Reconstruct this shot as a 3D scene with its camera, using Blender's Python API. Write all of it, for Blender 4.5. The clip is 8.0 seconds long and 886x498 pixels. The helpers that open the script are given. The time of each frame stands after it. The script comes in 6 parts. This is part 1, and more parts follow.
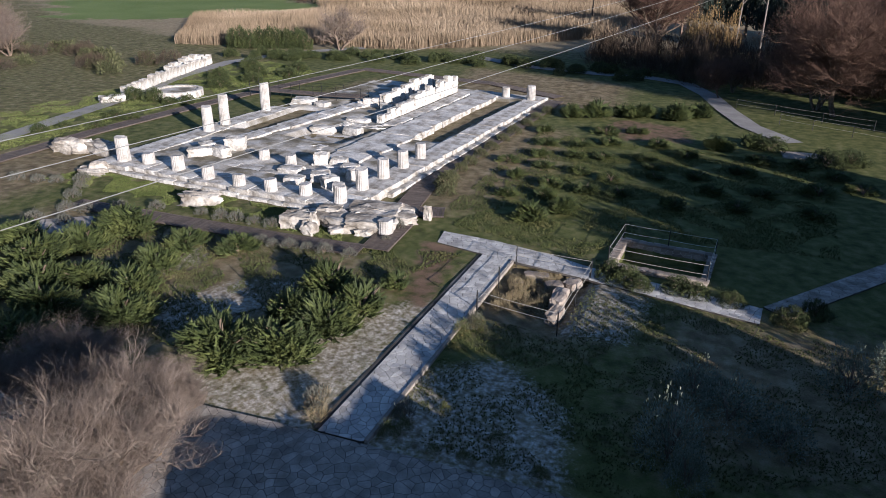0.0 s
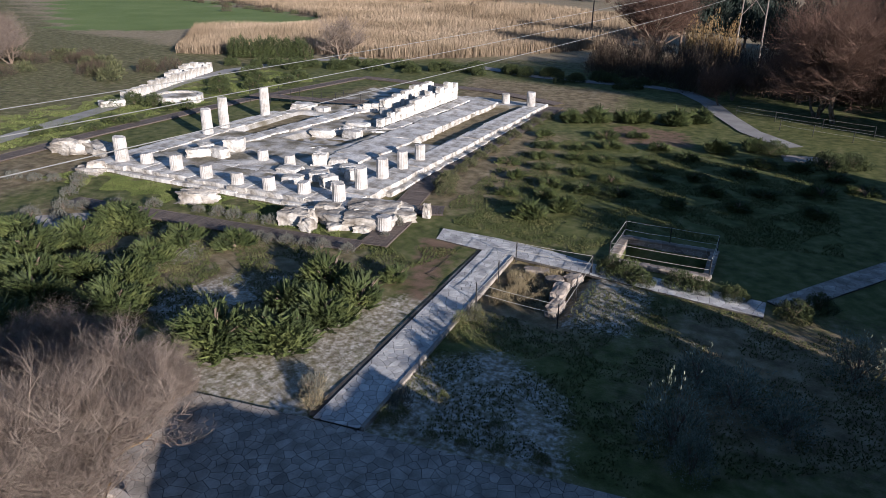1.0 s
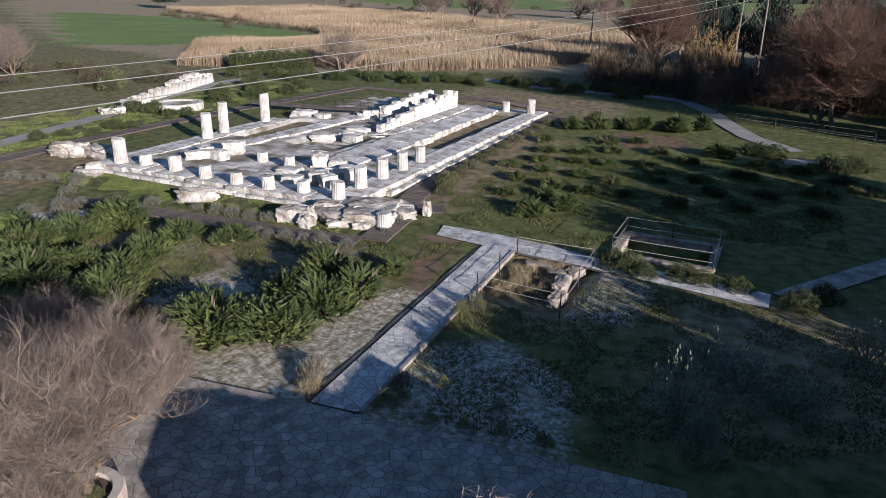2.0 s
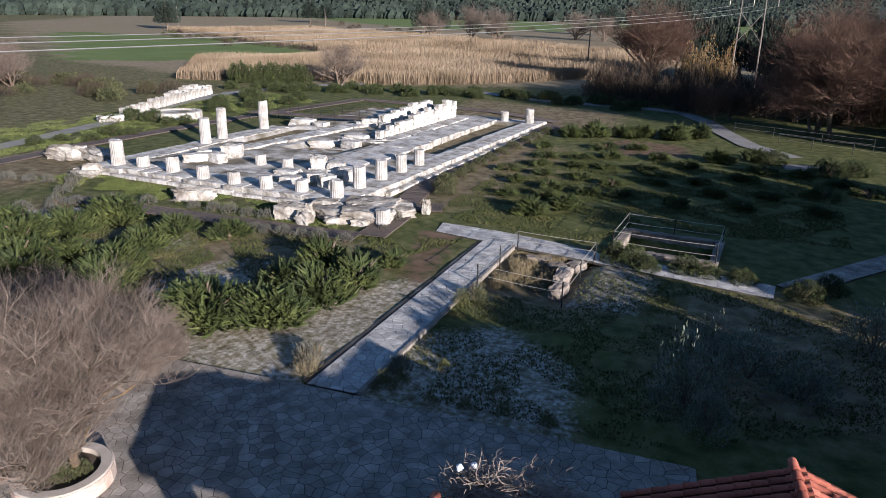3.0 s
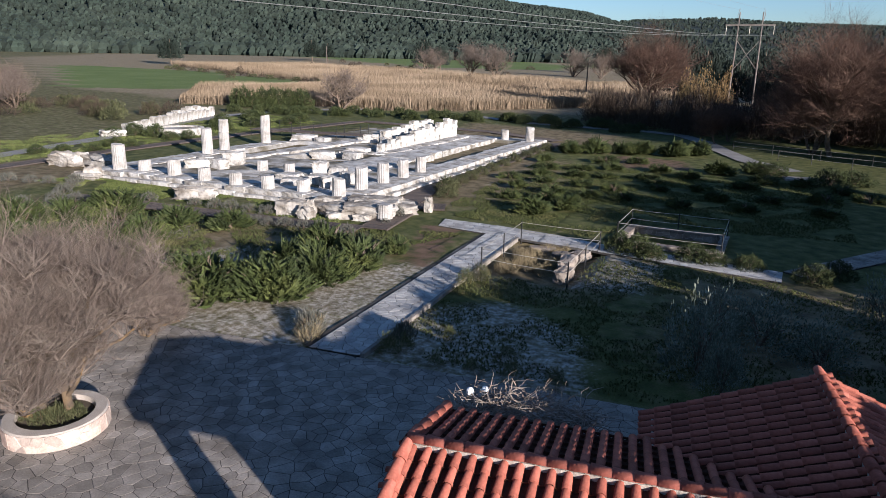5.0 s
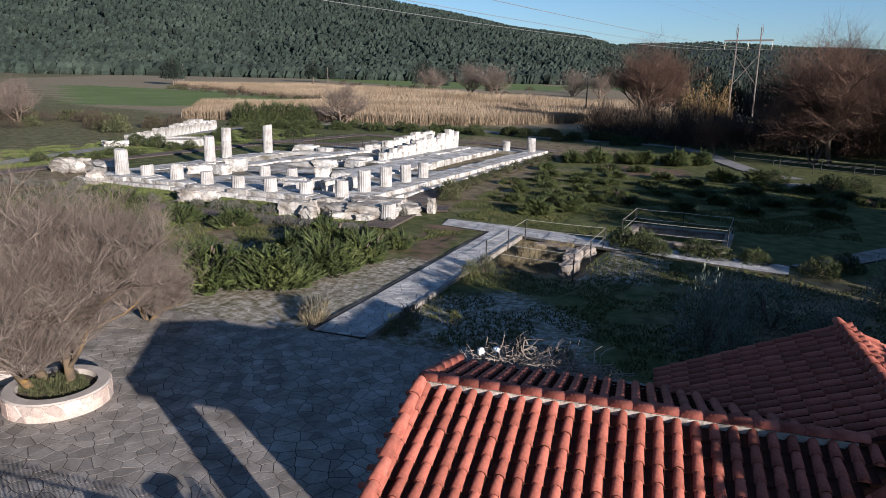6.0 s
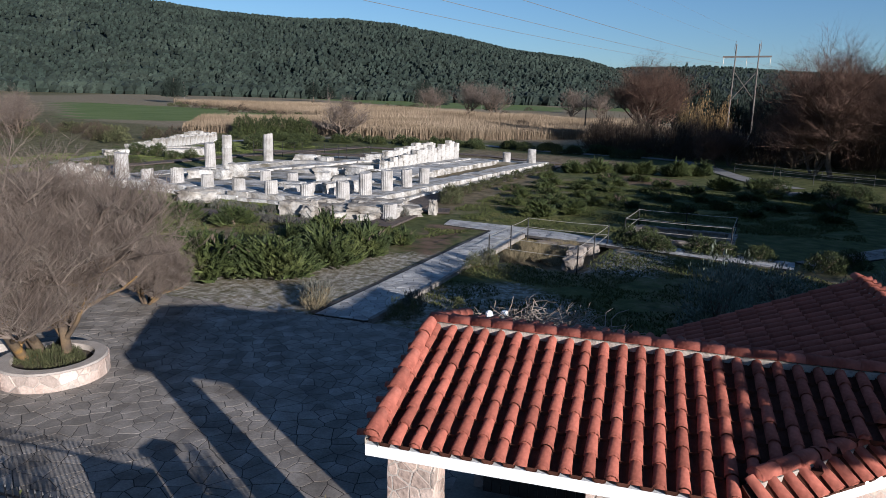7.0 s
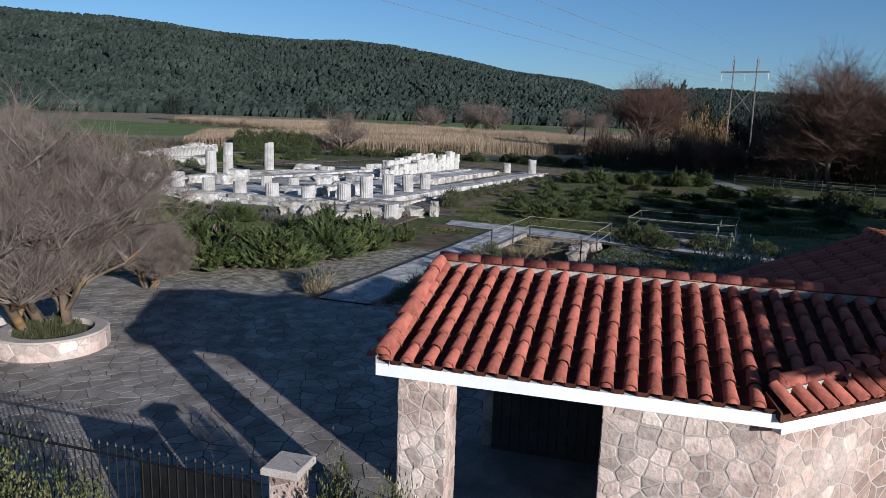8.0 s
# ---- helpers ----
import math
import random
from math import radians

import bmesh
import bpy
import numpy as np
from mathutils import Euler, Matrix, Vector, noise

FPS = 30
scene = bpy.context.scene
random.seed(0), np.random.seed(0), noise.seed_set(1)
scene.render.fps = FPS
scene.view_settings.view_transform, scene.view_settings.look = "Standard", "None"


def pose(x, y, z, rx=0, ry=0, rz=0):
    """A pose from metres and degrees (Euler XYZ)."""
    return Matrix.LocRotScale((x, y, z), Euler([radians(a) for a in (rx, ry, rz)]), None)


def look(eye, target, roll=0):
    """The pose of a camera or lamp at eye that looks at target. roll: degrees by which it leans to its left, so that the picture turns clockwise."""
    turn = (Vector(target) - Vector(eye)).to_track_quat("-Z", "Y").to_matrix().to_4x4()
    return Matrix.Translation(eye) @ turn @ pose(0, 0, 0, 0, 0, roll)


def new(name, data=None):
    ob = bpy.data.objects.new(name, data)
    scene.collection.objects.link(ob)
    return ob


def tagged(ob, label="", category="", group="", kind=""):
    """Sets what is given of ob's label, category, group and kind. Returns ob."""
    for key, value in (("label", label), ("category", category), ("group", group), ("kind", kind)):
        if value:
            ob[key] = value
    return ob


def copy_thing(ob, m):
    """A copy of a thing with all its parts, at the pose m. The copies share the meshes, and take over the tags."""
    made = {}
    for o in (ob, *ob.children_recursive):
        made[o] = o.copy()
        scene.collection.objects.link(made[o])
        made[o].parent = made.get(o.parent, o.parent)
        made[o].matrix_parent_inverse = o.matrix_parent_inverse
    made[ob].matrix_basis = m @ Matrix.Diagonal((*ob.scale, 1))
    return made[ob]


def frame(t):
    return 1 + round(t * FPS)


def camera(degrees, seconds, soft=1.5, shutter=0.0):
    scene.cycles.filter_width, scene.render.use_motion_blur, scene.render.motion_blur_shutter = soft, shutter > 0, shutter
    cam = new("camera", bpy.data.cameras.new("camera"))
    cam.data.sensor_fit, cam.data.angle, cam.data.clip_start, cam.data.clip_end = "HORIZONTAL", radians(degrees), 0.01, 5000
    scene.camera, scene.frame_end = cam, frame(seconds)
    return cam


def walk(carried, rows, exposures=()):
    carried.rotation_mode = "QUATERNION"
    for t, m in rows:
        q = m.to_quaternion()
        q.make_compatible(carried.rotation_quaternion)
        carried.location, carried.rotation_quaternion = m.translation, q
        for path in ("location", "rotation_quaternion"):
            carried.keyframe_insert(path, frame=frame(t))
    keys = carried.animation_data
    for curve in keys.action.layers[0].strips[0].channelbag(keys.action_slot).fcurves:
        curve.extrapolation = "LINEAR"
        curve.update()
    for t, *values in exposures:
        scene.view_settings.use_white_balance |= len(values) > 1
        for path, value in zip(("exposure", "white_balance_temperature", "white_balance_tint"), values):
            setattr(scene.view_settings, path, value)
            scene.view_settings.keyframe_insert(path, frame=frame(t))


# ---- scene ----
cam = camera(66.0, 8.0, 0.85)
PATH = [
    (0, (13.111, -16.105, 16.284), (12.308, -14.461, 15.477), 0.4),
    (0.5, (13.152, -16.099, 15.656), (12.343, -14.447, 14.871), 0.5),
    (1, (13.184, -16.165, 15.008), (12.373, -14.503, 14.246), 0.6),
    (1.5, (13.244, -16.246, 14.344), (12.428, -14.576, 13.606), 0.6),
    (3, (13.186, -16.421, 11.969), (12.362, -14.717, 11.323), 0.8),
    (3.5, (13.202, -16.51, 11.318), (12.374, -14.798, 10.697), 1.0),
    (4, (13.238, -16.665, 10.662), (12.407, -14.944, 10.072), 0.9),
    (4.5, (13.216, -16.805, 10.002), (12.384, -15.075, 9.439), 1.1),
    (6, (13.064, -17.16, 7.99), (12.222, -15.408, 7.519), 1.2),
    (6.5, (13.001, -17.213, 7.336), (12.157, -15.454, 6.896), 1.3),
    (7, (12.919, -17.218, 6.718), (12.074, -15.452, 6.308), 1.5),
    (7.5, (12.869, -17.304, 6.136), (12.025, -15.532, 5.753), 1.5),
    (8, (12.84, -17.35, 5.527), (11.992, -15.573, 5.176), 1.7),
]
walk(cam, [(t, look(eye, target, roll)) for t, eye, target, roll in PATH], [(0.0, 1.22, 5700, 15), (3.5, 1.20, 5700, 15), (6.0, 1.02, 5700, 14), (8.0, 0.56, 5300, 11)])

# ---------------------------------------------------------------- world, sun
SUN_AZ, SUN_EL = radians(117.2), radians(13.8)
world = bpy.data.worlds.new("sky")
scene.world = world
world.use_nodes = True
wn = world.node_tree.nodes
sky = wn.new("ShaderNodeTexSky")
sky.sky_type = 'NISHITA'
sky.sun_disc = False
sky.sun_elevation, sky.sun_rotation = SUN_EL, SUN_AZ
sky.air_density, sky.dust_density, sky.ozone_density = 1.0, 0.35, 3.6
wn["Background"].inputs["Strength"].default_value = 0.064
world.node_tree.links.new(sky.outputs[0], wn["Background"].inputs[0])
sun_dir = Vector((math.sin(SUN_AZ) * math.cos(SUN_EL), math.cos(SUN_AZ) * math.cos(SUN_EL), math.sin(SUN_EL)))
sun = new("sun", bpy.data.lights.new("sun", 'SUN'))
sun.data.energy, sun.data.angle, sun.data.color = 5.0, radians(0.55), (1.0, 0.87, 0.72)
sun.matrix_world = look(sun_dir * 200, (0, 0, 0))

# ---------------------------------------------------------------- materials


def material(name, colors, scale=3.0, fine=40.0, rough=0.85, bump=0.3, piece=0.0, fine_amount=0.35, metallic=0.0, stretch=(1, 1, 1), bump_scale=None, spec=0.3, detail=6.0):
    """Two scales of variation over a ramp of colours, with fine relief; piece varies brightness from object to object or island to island."""
    m = bpy.data.materials.new(name)
    m.use_nodes = True
    nt = m.node_tree
    n, l = nt.nodes, nt.links
    bsdf = n["Principled BSDF"]
    bsdf.inputs["Roughness"].default_value = rough
    bsdf.inputs["Metallic"].default_value = metallic
    bsdf.inputs["Specular IOR Level"].default_value = spec
    tc = n.new("ShaderNodeTexCoord")
    mp = n.new("ShaderNodeMapping")
    mp.inputs["Scale"].default_value = stretch
    l.new(tc.outputs["Object"], mp.inputs["Vector"])
    big = n.new("ShaderNodeTexNoise")
    big.inputs["Scale"].default_value, big.inputs["Detail"].default_value = scale, detail
    l.new(mp.outputs[0], big.inputs["Vector"])
    ramp = n.new("ShaderNodeValToRGB")
    els = ramp.color_ramp.elements
    k = len(colors)
    while len(els) < k:
        els.new(0.5)
    for i, c in enumerate(colors):
        els[i].position = 0.28 + 0.44 * i / max(1, k - 1)
        els[i].color = (*c, 1)
    l.new(big.outputs[0], ramp.inputs[0])
    small = n.new("ShaderNodeTexNoise")
    small.inputs["Scale"].default_value, small.inputs["Detail"].default_value = fine, 4.0
    l.new(mp.outputs[0], small.inputs["Vector"])
    mul = n.new("ShaderNodeMix")
    mul.data_type, mul.blend_type = 'RGBA', 'OVERLAY'
    mul.inputs[0].default_value = fine_amount
    l.new(ramp.outputs[0], mul.inputs[6])
    l.new(small.outputs[0], mul.inputs[7])
    out = mul.outputs[2]
    if piece:
        info, geo = n.new("ShaderNodeObjectInfo"), n.new("ShaderNodeNewGeometry")
        add = n.new("ShaderNodeMath")
        add.operation = 'ADD'
        l.new(info.outputs["Random"], add.inputs[0])
        l.new(geo.outputs["Random Per Island"], add.inputs[1])
        fr = n.new("ShaderNodeMath")
        fr.operation = 'FRACT'
        l.new(add.outputs[0], fr.inputs[0])
        rng = n.new("ShaderNodeMapRange")
        rng.inputs[3].default_value, rng.inputs[4].default_value = 1 - piece, 1 + piece
        l.new(fr.outputs[0], rng.inputs[0])
        hsv = n.new("ShaderNodeHueSaturation")
        l.new(rng.outputs[0], hsv.inputs["Value"])
        l.new(out, hsv.inputs["Color"])
        out = hsv.outputs[0]
    l.new(out, bsdf.inputs["Base Color"])
    if bump:
        b = n.new("ShaderNodeBump")
        b.inputs["Strength"].default_value = bump
        b.inputs["Distance"].default_value = 0.03
        if bump_scale:
            t3 = n.new("ShaderNodeTexNoise")
            t3.inputs["Scale"].default_value, t3.inputs["Detail"].default_value = bump_scale, 5.0
            l.new(mp.outputs[0], t3.inputs["Vector"])
            l.new(t3.outputs[0], b.inputs["Height"])
        else:
            l.new(small.outputs[0], b.inputs["Height"])
        l.new(b.outputs[0], bsdf.inputs["Normal"])
    return m


M_MARBLE = material("temple_stone", [(0.105, 0.088, 0.067), (0.295, 0.275, 0.242), (0.44, 0.423, 0.39), (0.51, 0.496, 0.465)], 1.1, 7, 0.95, 0.9, 0.12, 0.6)
M_BEDROCK = material("tuff_rock", [(0.06, 0.048, 0.036), (0.19, 0.168, 0.14), (0.33, 0.305, 0.265), (0.42, 0.40, 0.365)], 0.9, 5, 0.95, 1.0, 0.12, 0.6)
M_FLAG = material("flagstone", [(0.135, 0.116, 0.096), (0.222, 0.198, 0.170), (0.31, 0.279, 0.243)], 1.3, 24, 0.85, 0.25, 0.22, 0.45)
M_PATHFLAG = material("pale_flagstone", [(0.22, 0.215, 0.21), (0.33, 0.325, 0.31), (0.43, 0.42, 0.40)], 1.3, 24, 0.85, 0.25, 0.22, 0.4)
M_JOINT = material("joint_soil", [(0.021, 0.0189, 0.0168), (0.049, 0.0441, 0.0392), (0.14, 0.133, 0.122)], 0.5, 30, 0.95, 0.3)
M_MORTAR = material("pale_mortar", [(0.33, 0.29, 0.252), (0.43, 0.382, 0.336)], 3, 40, 0.95, 0.3)
M_WALLSTONE = material("rubble_stone", [(0.25, 0.165, 0.13), (0.40, 0.312, 0.26), (0.52, 0.442, 0.382)], 1.0, 18, 0.9, 0.6, 0.32, 0.45)
M_BASIN = material("brown_rubble", [(0.105, 0.084, 0.07), (0.189, 0.161, 0.133), (0.266, 0.231, 0.196)], 1.6, 16, 0.92, 0.5, 0.25, 0.4)
M_PLASTER = material("white_paint", [(0.72, 0.72, 0.70), (0.80, 0.80, 0.78)], 1.5, 30, 0.6, 0.1, 0, 0.15)
M_TILE = material("terracotta", [(0.19, 0.055, 0.038), (0.32, 0.105, 0.072), (0.40, 0.165, 0.122)], 2.0, 18, 0.75, 0.3, 0.25, 0.4, spec=0.1)
# tile colour darkened to hold the deep shade between the cover tiles
M_PANSHADE = material("terracotta_pan_shade", [(0.049, 0.021, 0.014), (0.105, 0.042, 0.028)], 2.5, 18, 0.85, 0.3, 0, 0.4, spec=0.1)
M_CEMENT = material("ridge_cement", [(0.27, 0.235, 0.195), (0.42, 0.375, 0.32)], 4, 30, 0.95, 0.5)
M_JUNIPER = material("juniper_foliage", [(0.017, 0.026, 0.008), (0.044, 0.059, 0.016), (0.100, 0.114, 0.034)], 1.6, 14, 0.75, 0.0, 0.35, 0.3)
M_ROSE = material("climber_leaves", [(0.028, 0.0364, 0.0112), (0.0616, 0.0728, 0.0224), (0.106, 0.106, 0.042), (0.168, 0.0952, 0.0336)], 2.5, 14, 0.5, 0.0, 0.35, 0.3)
M_DENSE = material("dense_foliage", [(0.015, 0.023, 0.008), (0.037, 0.049, 0.015), (0.076, 0.088, 0.028)], 2.5, 14, 0.75, 0.0, 0.35, 0.3)
M_SHRUB = material("shrub_foliage", [(0.028, 0.0336, 0.0133), (0.0595, 0.0644, 0.0266), (0.098, 0.0966, 0.0455)], 2.5, 14, 0.8, 0.0, 0.35, 0.3)
M_LAVENDER = material("grey_foliage", [(0.0536, 0.0565, 0.0416), (0.0952, 0.0952, 0.0774), (0.143, 0.137, 0.113)], 3, 14, 0.85, 0.0, 0.3, 0.3)
M_DRY = material("dry_grass", [(0.14, 0.105, 0.056), (0.224, 0.182, 0.105), (0.294, 0.245, 0.154)], 3, 14, 0.9, 0.0, 0.3, 0.2)
M_OLIVE = material("olive_foliage", [(0.0588, 0.0735, 0.049), (0.127, 0.147, 0.108), (0.216, 0.235, 0.186)], 3, 14, 0.6, 0.0, 0.35, 0.3)
M_BARK = material("bark", [(0.07, 0.049, 0.035), (0.14, 0.105, 0.077), (0.196, 0.154, 0.119)], 5, 30, 0.95, 0.5)
M_LICHEN = material("lichen_bark", [(0.196, 0.112, 0.035), (0.336, 0.196, 0.028), (0.42, 0.266, 0.042)], 6, 30, 0.95, 0.5)
M_PLANTERBARK = material("lichened_bark", [(0.045, 0.033, 0.025), (0.10, 0.075, 0.053), (0.15, 0.105, 0.06), (0.34, 0.19, 0.045)], 1.9, 30, 0.95, 0.5)
M_TWIG = material("twigs", [(0.074, 0.056, 0.045), (0.132, 0.104, 0.084), (0.195, 0.16, 0.132)], 2, 10, 0.9, 0.0, 0.25, 0.2)
M_REDTWIG = material("red_twigs", [(0.050, 0.028, 0.020), (0.098, 0.058, 0.041), (0.15, 0.095, 0.068)], 0.8, 10, 0.9, 0.0, 0.25, 0.2)
M_REED = material("reeds", [(0.13, 0.095, 0.058), (0.225, 0.17, 0.112), (0.31, 0.245, 0.17)], 0.06, 1.5, 0.9, 0.0, 0.22, 0.3)
M_PINE = material("pine_forest", [(0.013, 0.021, 0.016), (0.021, 0.031, 0.023), (0.034, 0.046, 0.034)], 0.02, 0.6, 0.9, 0.0, 0.35, 0.4)
M_WOOD = material("weathered_boards", [(0.049, 0.0385, 0.0315), (0.084, 0.0665, 0.056), (0.119, 0.098, 0.0805)], 3, 30, 0.85, 0.3, 0.2, 0.3, stretch=(1, 6, 1))
M_POLE = material("pole_wood", [(0.112, 0.091, 0.077), (0.21, 0.189, 0.168)], 2, 20, 0.9, 0.3)
M_DARKPOLE = material("dark_pole", [(0.05, 0.04, 0.035), (0.09, 0.075, 0.06)], 2, 20, 0.9, 0.3)
M_IRON = material("black_iron", [(0.012, 0.012, 0.014), (0.03, 0.03, 0.03)], 5, 40, 0.5, 0.1, metallic=0.6, spec=0.5)
M_GALV = material("galvanised_rail", [(0.30, 0.28, 0.24), (0.48, 0.45, 0.38)], 5, 40, 0.5, 0.1, metallic=0.3)
M_WIRE = material("aluminium_wire", [(0.198, 0.198, 0.187), (0.253, 0.253, 0.242)], 0.5, 3, 0.5, 0.0, metallic=0.2)
M_SOIL = material("planter_soil", [(0.049, 0.0385, 0.028), (0.105, 0.084, 0.063)], 3, 30, 0.95, 0.5)
M_ROAD = material("gravel_road", [(0.154, 0.147, 0.14), (0.238, 0.231, 0.217)], 0.6, 20, 0.95, 0.3)
M_BRUSH = material("brown_scrub", [(0.0315, 0.0236, 0.0158), (0.0577, 0.042, 0.0289), (0.084, 0.063, 0.042)], 0.2, 3, 0.9, 0.0, 0.3, 0.3)
M_SIGN = material("board_blue", [(0.035, 0.112, 0.196), (0.056, 0.154, 0.252)], 3, 30, 0.4, 0.0)


def ground_material():
    m = bpy.data.materials.new("ground_cover")
    m.use_nodes = True
    nt = m.node_tree
    n, l = nt.nodes, nt.links
    bsdf = n["Principled BSDF"]
    bsdf.inputs["Roughness"].default_value = 0.95
    bsdf.inputs["Specular IOR Level"].default_value = 0.15
    tc = n.new("ShaderNodeTexCoord")

    def nz(s, d=6.0):
        t = n.new("ShaderNodeTexNoise")
        t.inputs["Scale"].default_value, t.inputs["Detail"].default_value = s, d
        l.new(tc.outputs["Object"], t.inputs["Vector"])
        return t.outputs[0]

    def ramp(src, cols, a=0.3, b=0.7):
        r = n.new("ShaderNodeValToRGB")
        e = r.color_ramp.elements
        while len(e) < len(cols):
            e.new(0.5)
        for i, c in enumerate(cols):
            e[i].position = a + (b - a) * i / (len(cols) - 1)
            e[i].color = (*c, 1)
        l.new(src, r.inputs[0])
        return r.outputs[0]

    def mix(fac, a, b, mode='MIX'):
        x = n.new("ShaderNodeMix")
        x.data_type, x.blend_type = 'RGBA', mode
        if isinstance(fac, float):
            x.inputs[0].default_value = fac
        else:
            l.new(fac, x.inputs[0])
        l.new(a, x.inputs[6])
        l.new(b, x.inputs[7])
        return x.outputs[2]

    def mask(channel, noise_out, soft=0.12):
        """The zone's share, with an edge broken by noise."""
        a = n.new("ShaderNodeMath")
        a.operation = 'ADD'
        l.new(channel, a.inputs[0])
        l.new(noise_out, a.inputs[1])
        r = n.new("ShaderNodeMapRange")
        r.inputs[1].default_value, r.inputs[2].default_value = 1.0 - soft, 1.0 + soft
        l.new(a.outputs[0], r.inputs[0])
        return r.outputs[0]

    fine, mid, broad = nz(22, 5), nz(1.3, 8), nz(0.11, 5)
    grass = ramp(mid, [(0.037, 0.044, 0.0135), (0.075, 0.084, 0.0255), (0.125, 0.118, 0.052)])
    dry = ramp(mid, [(0.076, 0.0597, 0.0347), (0.146, 0.114, 0.0651), (0.217, 0.178, 0.114)])
    pale = ramp(nz(2.6, 9), [(0.12, 0.098, 0.07), (0.285, 0.256, 0.212), (0.47, 0.44, 0.395)], 0.3, 0.6)
    field = ramp(broad, [(0.0892, 0.126, 0.0336), (0.126, 0.162, 0.0525)])
    reddish = ramp(mid, [(0.077, 0.049, 0.0315), (0.154, 0.105, 0.07)])
    zones = n.new("ShaderNodeAttribute")
    zones.attribute_name = "zones"
    sep = n.new("ShaderNodeSeparateColor")
    l.new(zones.outputs["Color"], sep.inputs[0])
    zones2 = n.new("ShaderNodeAttribute")
    zones2.attribute_name = "zones_far"
    sep2 = n.new("ShaderNodeSeparateColor")
    l.new(zones2.outputs["Color"], sep2.inputs[0])
    c = mix(mask(sep.outputs[1], nz(2.4, 10), 0.25), grass, dry)
    c = mix(mask(sep.outputs[0], nz(0.7, 6), 0.30), c, dry)
    c = mix(mask(sep.outputs[0], nz(5.5, 12), 0.20), c, pale)
    c = mix(mask(sep.outputs[2], mid), c, reddish)
    straw = ramp(mid, [(0.161, 0.129, 0.0805), (0.241, 0.201, 0.129)])
    c = mix(mask(sep2.outputs[1], nz(0.2, 5), 0.2), c, straw)
    c = mix(mask(sep2.outputs[0], nz(0.3, 4), 0.1), c, field)
    c = mix(0.5, c, fine, 'OVERLAY')
    l.new(c, bsdf.inputs["Base Color"])
    b = n.new("ShaderNodeBump")
    b.inputs["Strength"].default_value, b.inputs["Distance"].default_value = 0.7, 0.05
    l.new(nz(9, 7), b.inputs["Height"])
    l.new(b.outputs[0], bsdf.inputs["Normal"])
    return m


M_GROUND = ground_material()

# ---------------------------------------------------------------- building helpers
rng = random.Random(7)


class Mesh:
    """Vertices and faces gathered for one mesh."""

    def __init__(self):
        self.v, self.f = [], []

    def add(self, verts, faces):
        k = len(self.v)
        self.v.extend(tuple(p) for p in verts)
        self.f.extend(tuple(k + i for i in f) for f in faces)
        return self

    def data(self, name, mat, smooth=False):
        me = bpy.data.meshes.new(name)
        me.from_pydata(self.v, [], self.f)
        me.materials.append(mat)
        if smooth:
            me.polygons.foreach_set("use_smooth", [True] * len(me.polygons))
        me.update()
        return me


def part(name, mesh, mat, parent=None, label="", smooth=False):
    ob = new(name, mesh.data(name, mat, smooth) if isinstance(mesh, Mesh) else mesh)
    if parent is not None:
        ob.parent = parent
    return tagged(ob, label)


def thing(name, label, category, group="", kind="", m=None):
    ob = new(name)
    if m is not None:
        ob.matrix_basis = m
    return tagged(ob, label, category, group, kind)


def box(ms, x0, x1, y0, y1, z0, z1, bevel=0.0, m=None):
    """A box; with a bevel its top edges are worn off."""
    b = min(bevel, (x1 - x0) * 0.4, (y1 - y0) * 0.4, (z1 - z0) * 0.45)
    if b > 0:
        rings = [(x0, x1, y0, y1, z0), (x0, x1, y0, y1, z1 - b), (x0 + b, x1 - b, y0 + b, y1 - b, z1)]
    else:
        rings = [(x0, x1, y0, y1, z0), (x0, x1, y0, y1, z1)]
    v, f = [], []
    for a, c, d, e, z in rings:
        v += [(a, d, z), (c, d, z), (c, e, z), (a, e, z)]
    f.append((3, 2, 1, 0))
    for r in range(len(rings) - 1):
        for i in range(4):
            j = (i + 1) % 4
            f.append((4 * r + i, 4 * r + j, 4 * r + 4 + j, 4 * r + 4 + i))
    k = 4 * (len(rings) - 1)
    f.append((k, k + 1, k + 2, k + 3))
    if m is not None:
        v = [m @ Vector(p) for p in v]
    ms.add(v, f)


def tube(ms, path, radii, sides=6, cap=True):
    """A tapered tube along a path of points."""
    v, f = [], []
    n = len(path)
    pts = [Vector(p) for p in path]
    for i, p in enumerate(pts):
        d = (pts[min(i + 1, n - 1)] - pts[max(i - 1, 0)])
        d = d.normalized() if d.length > 1e-9 else Vector((0, 0, 1))
        a = d.cross(Vector((0.13, 0.31, 0.94)))
        if a.length < 0.05:
            a = d.cross(Vector((1, 0, 0)))
        a.normalize()
        b = d.cross(a)
        r = radii[i] if isinstance(radii, (list, tuple)) else radii
        for k in range(sides):
            t = 2 * math.pi * k / sides
            v.append(p + a * (r * math.cos(t)) + b * (r * math.sin(t)))
    for i in range(n - 1):
        for k in range(sides):
            j = (k + 1) % sides
            f.append((i * sides + k, i * sides + j, (i + 1) * sides + j, (i + 1) * sides + k))
    if cap:
        f.append(tuple(range(sides - 1, -1, -1)))
        f.append(tuple((n - 1) * sides + k for k in range(sides)))
    ms.add(v, f)


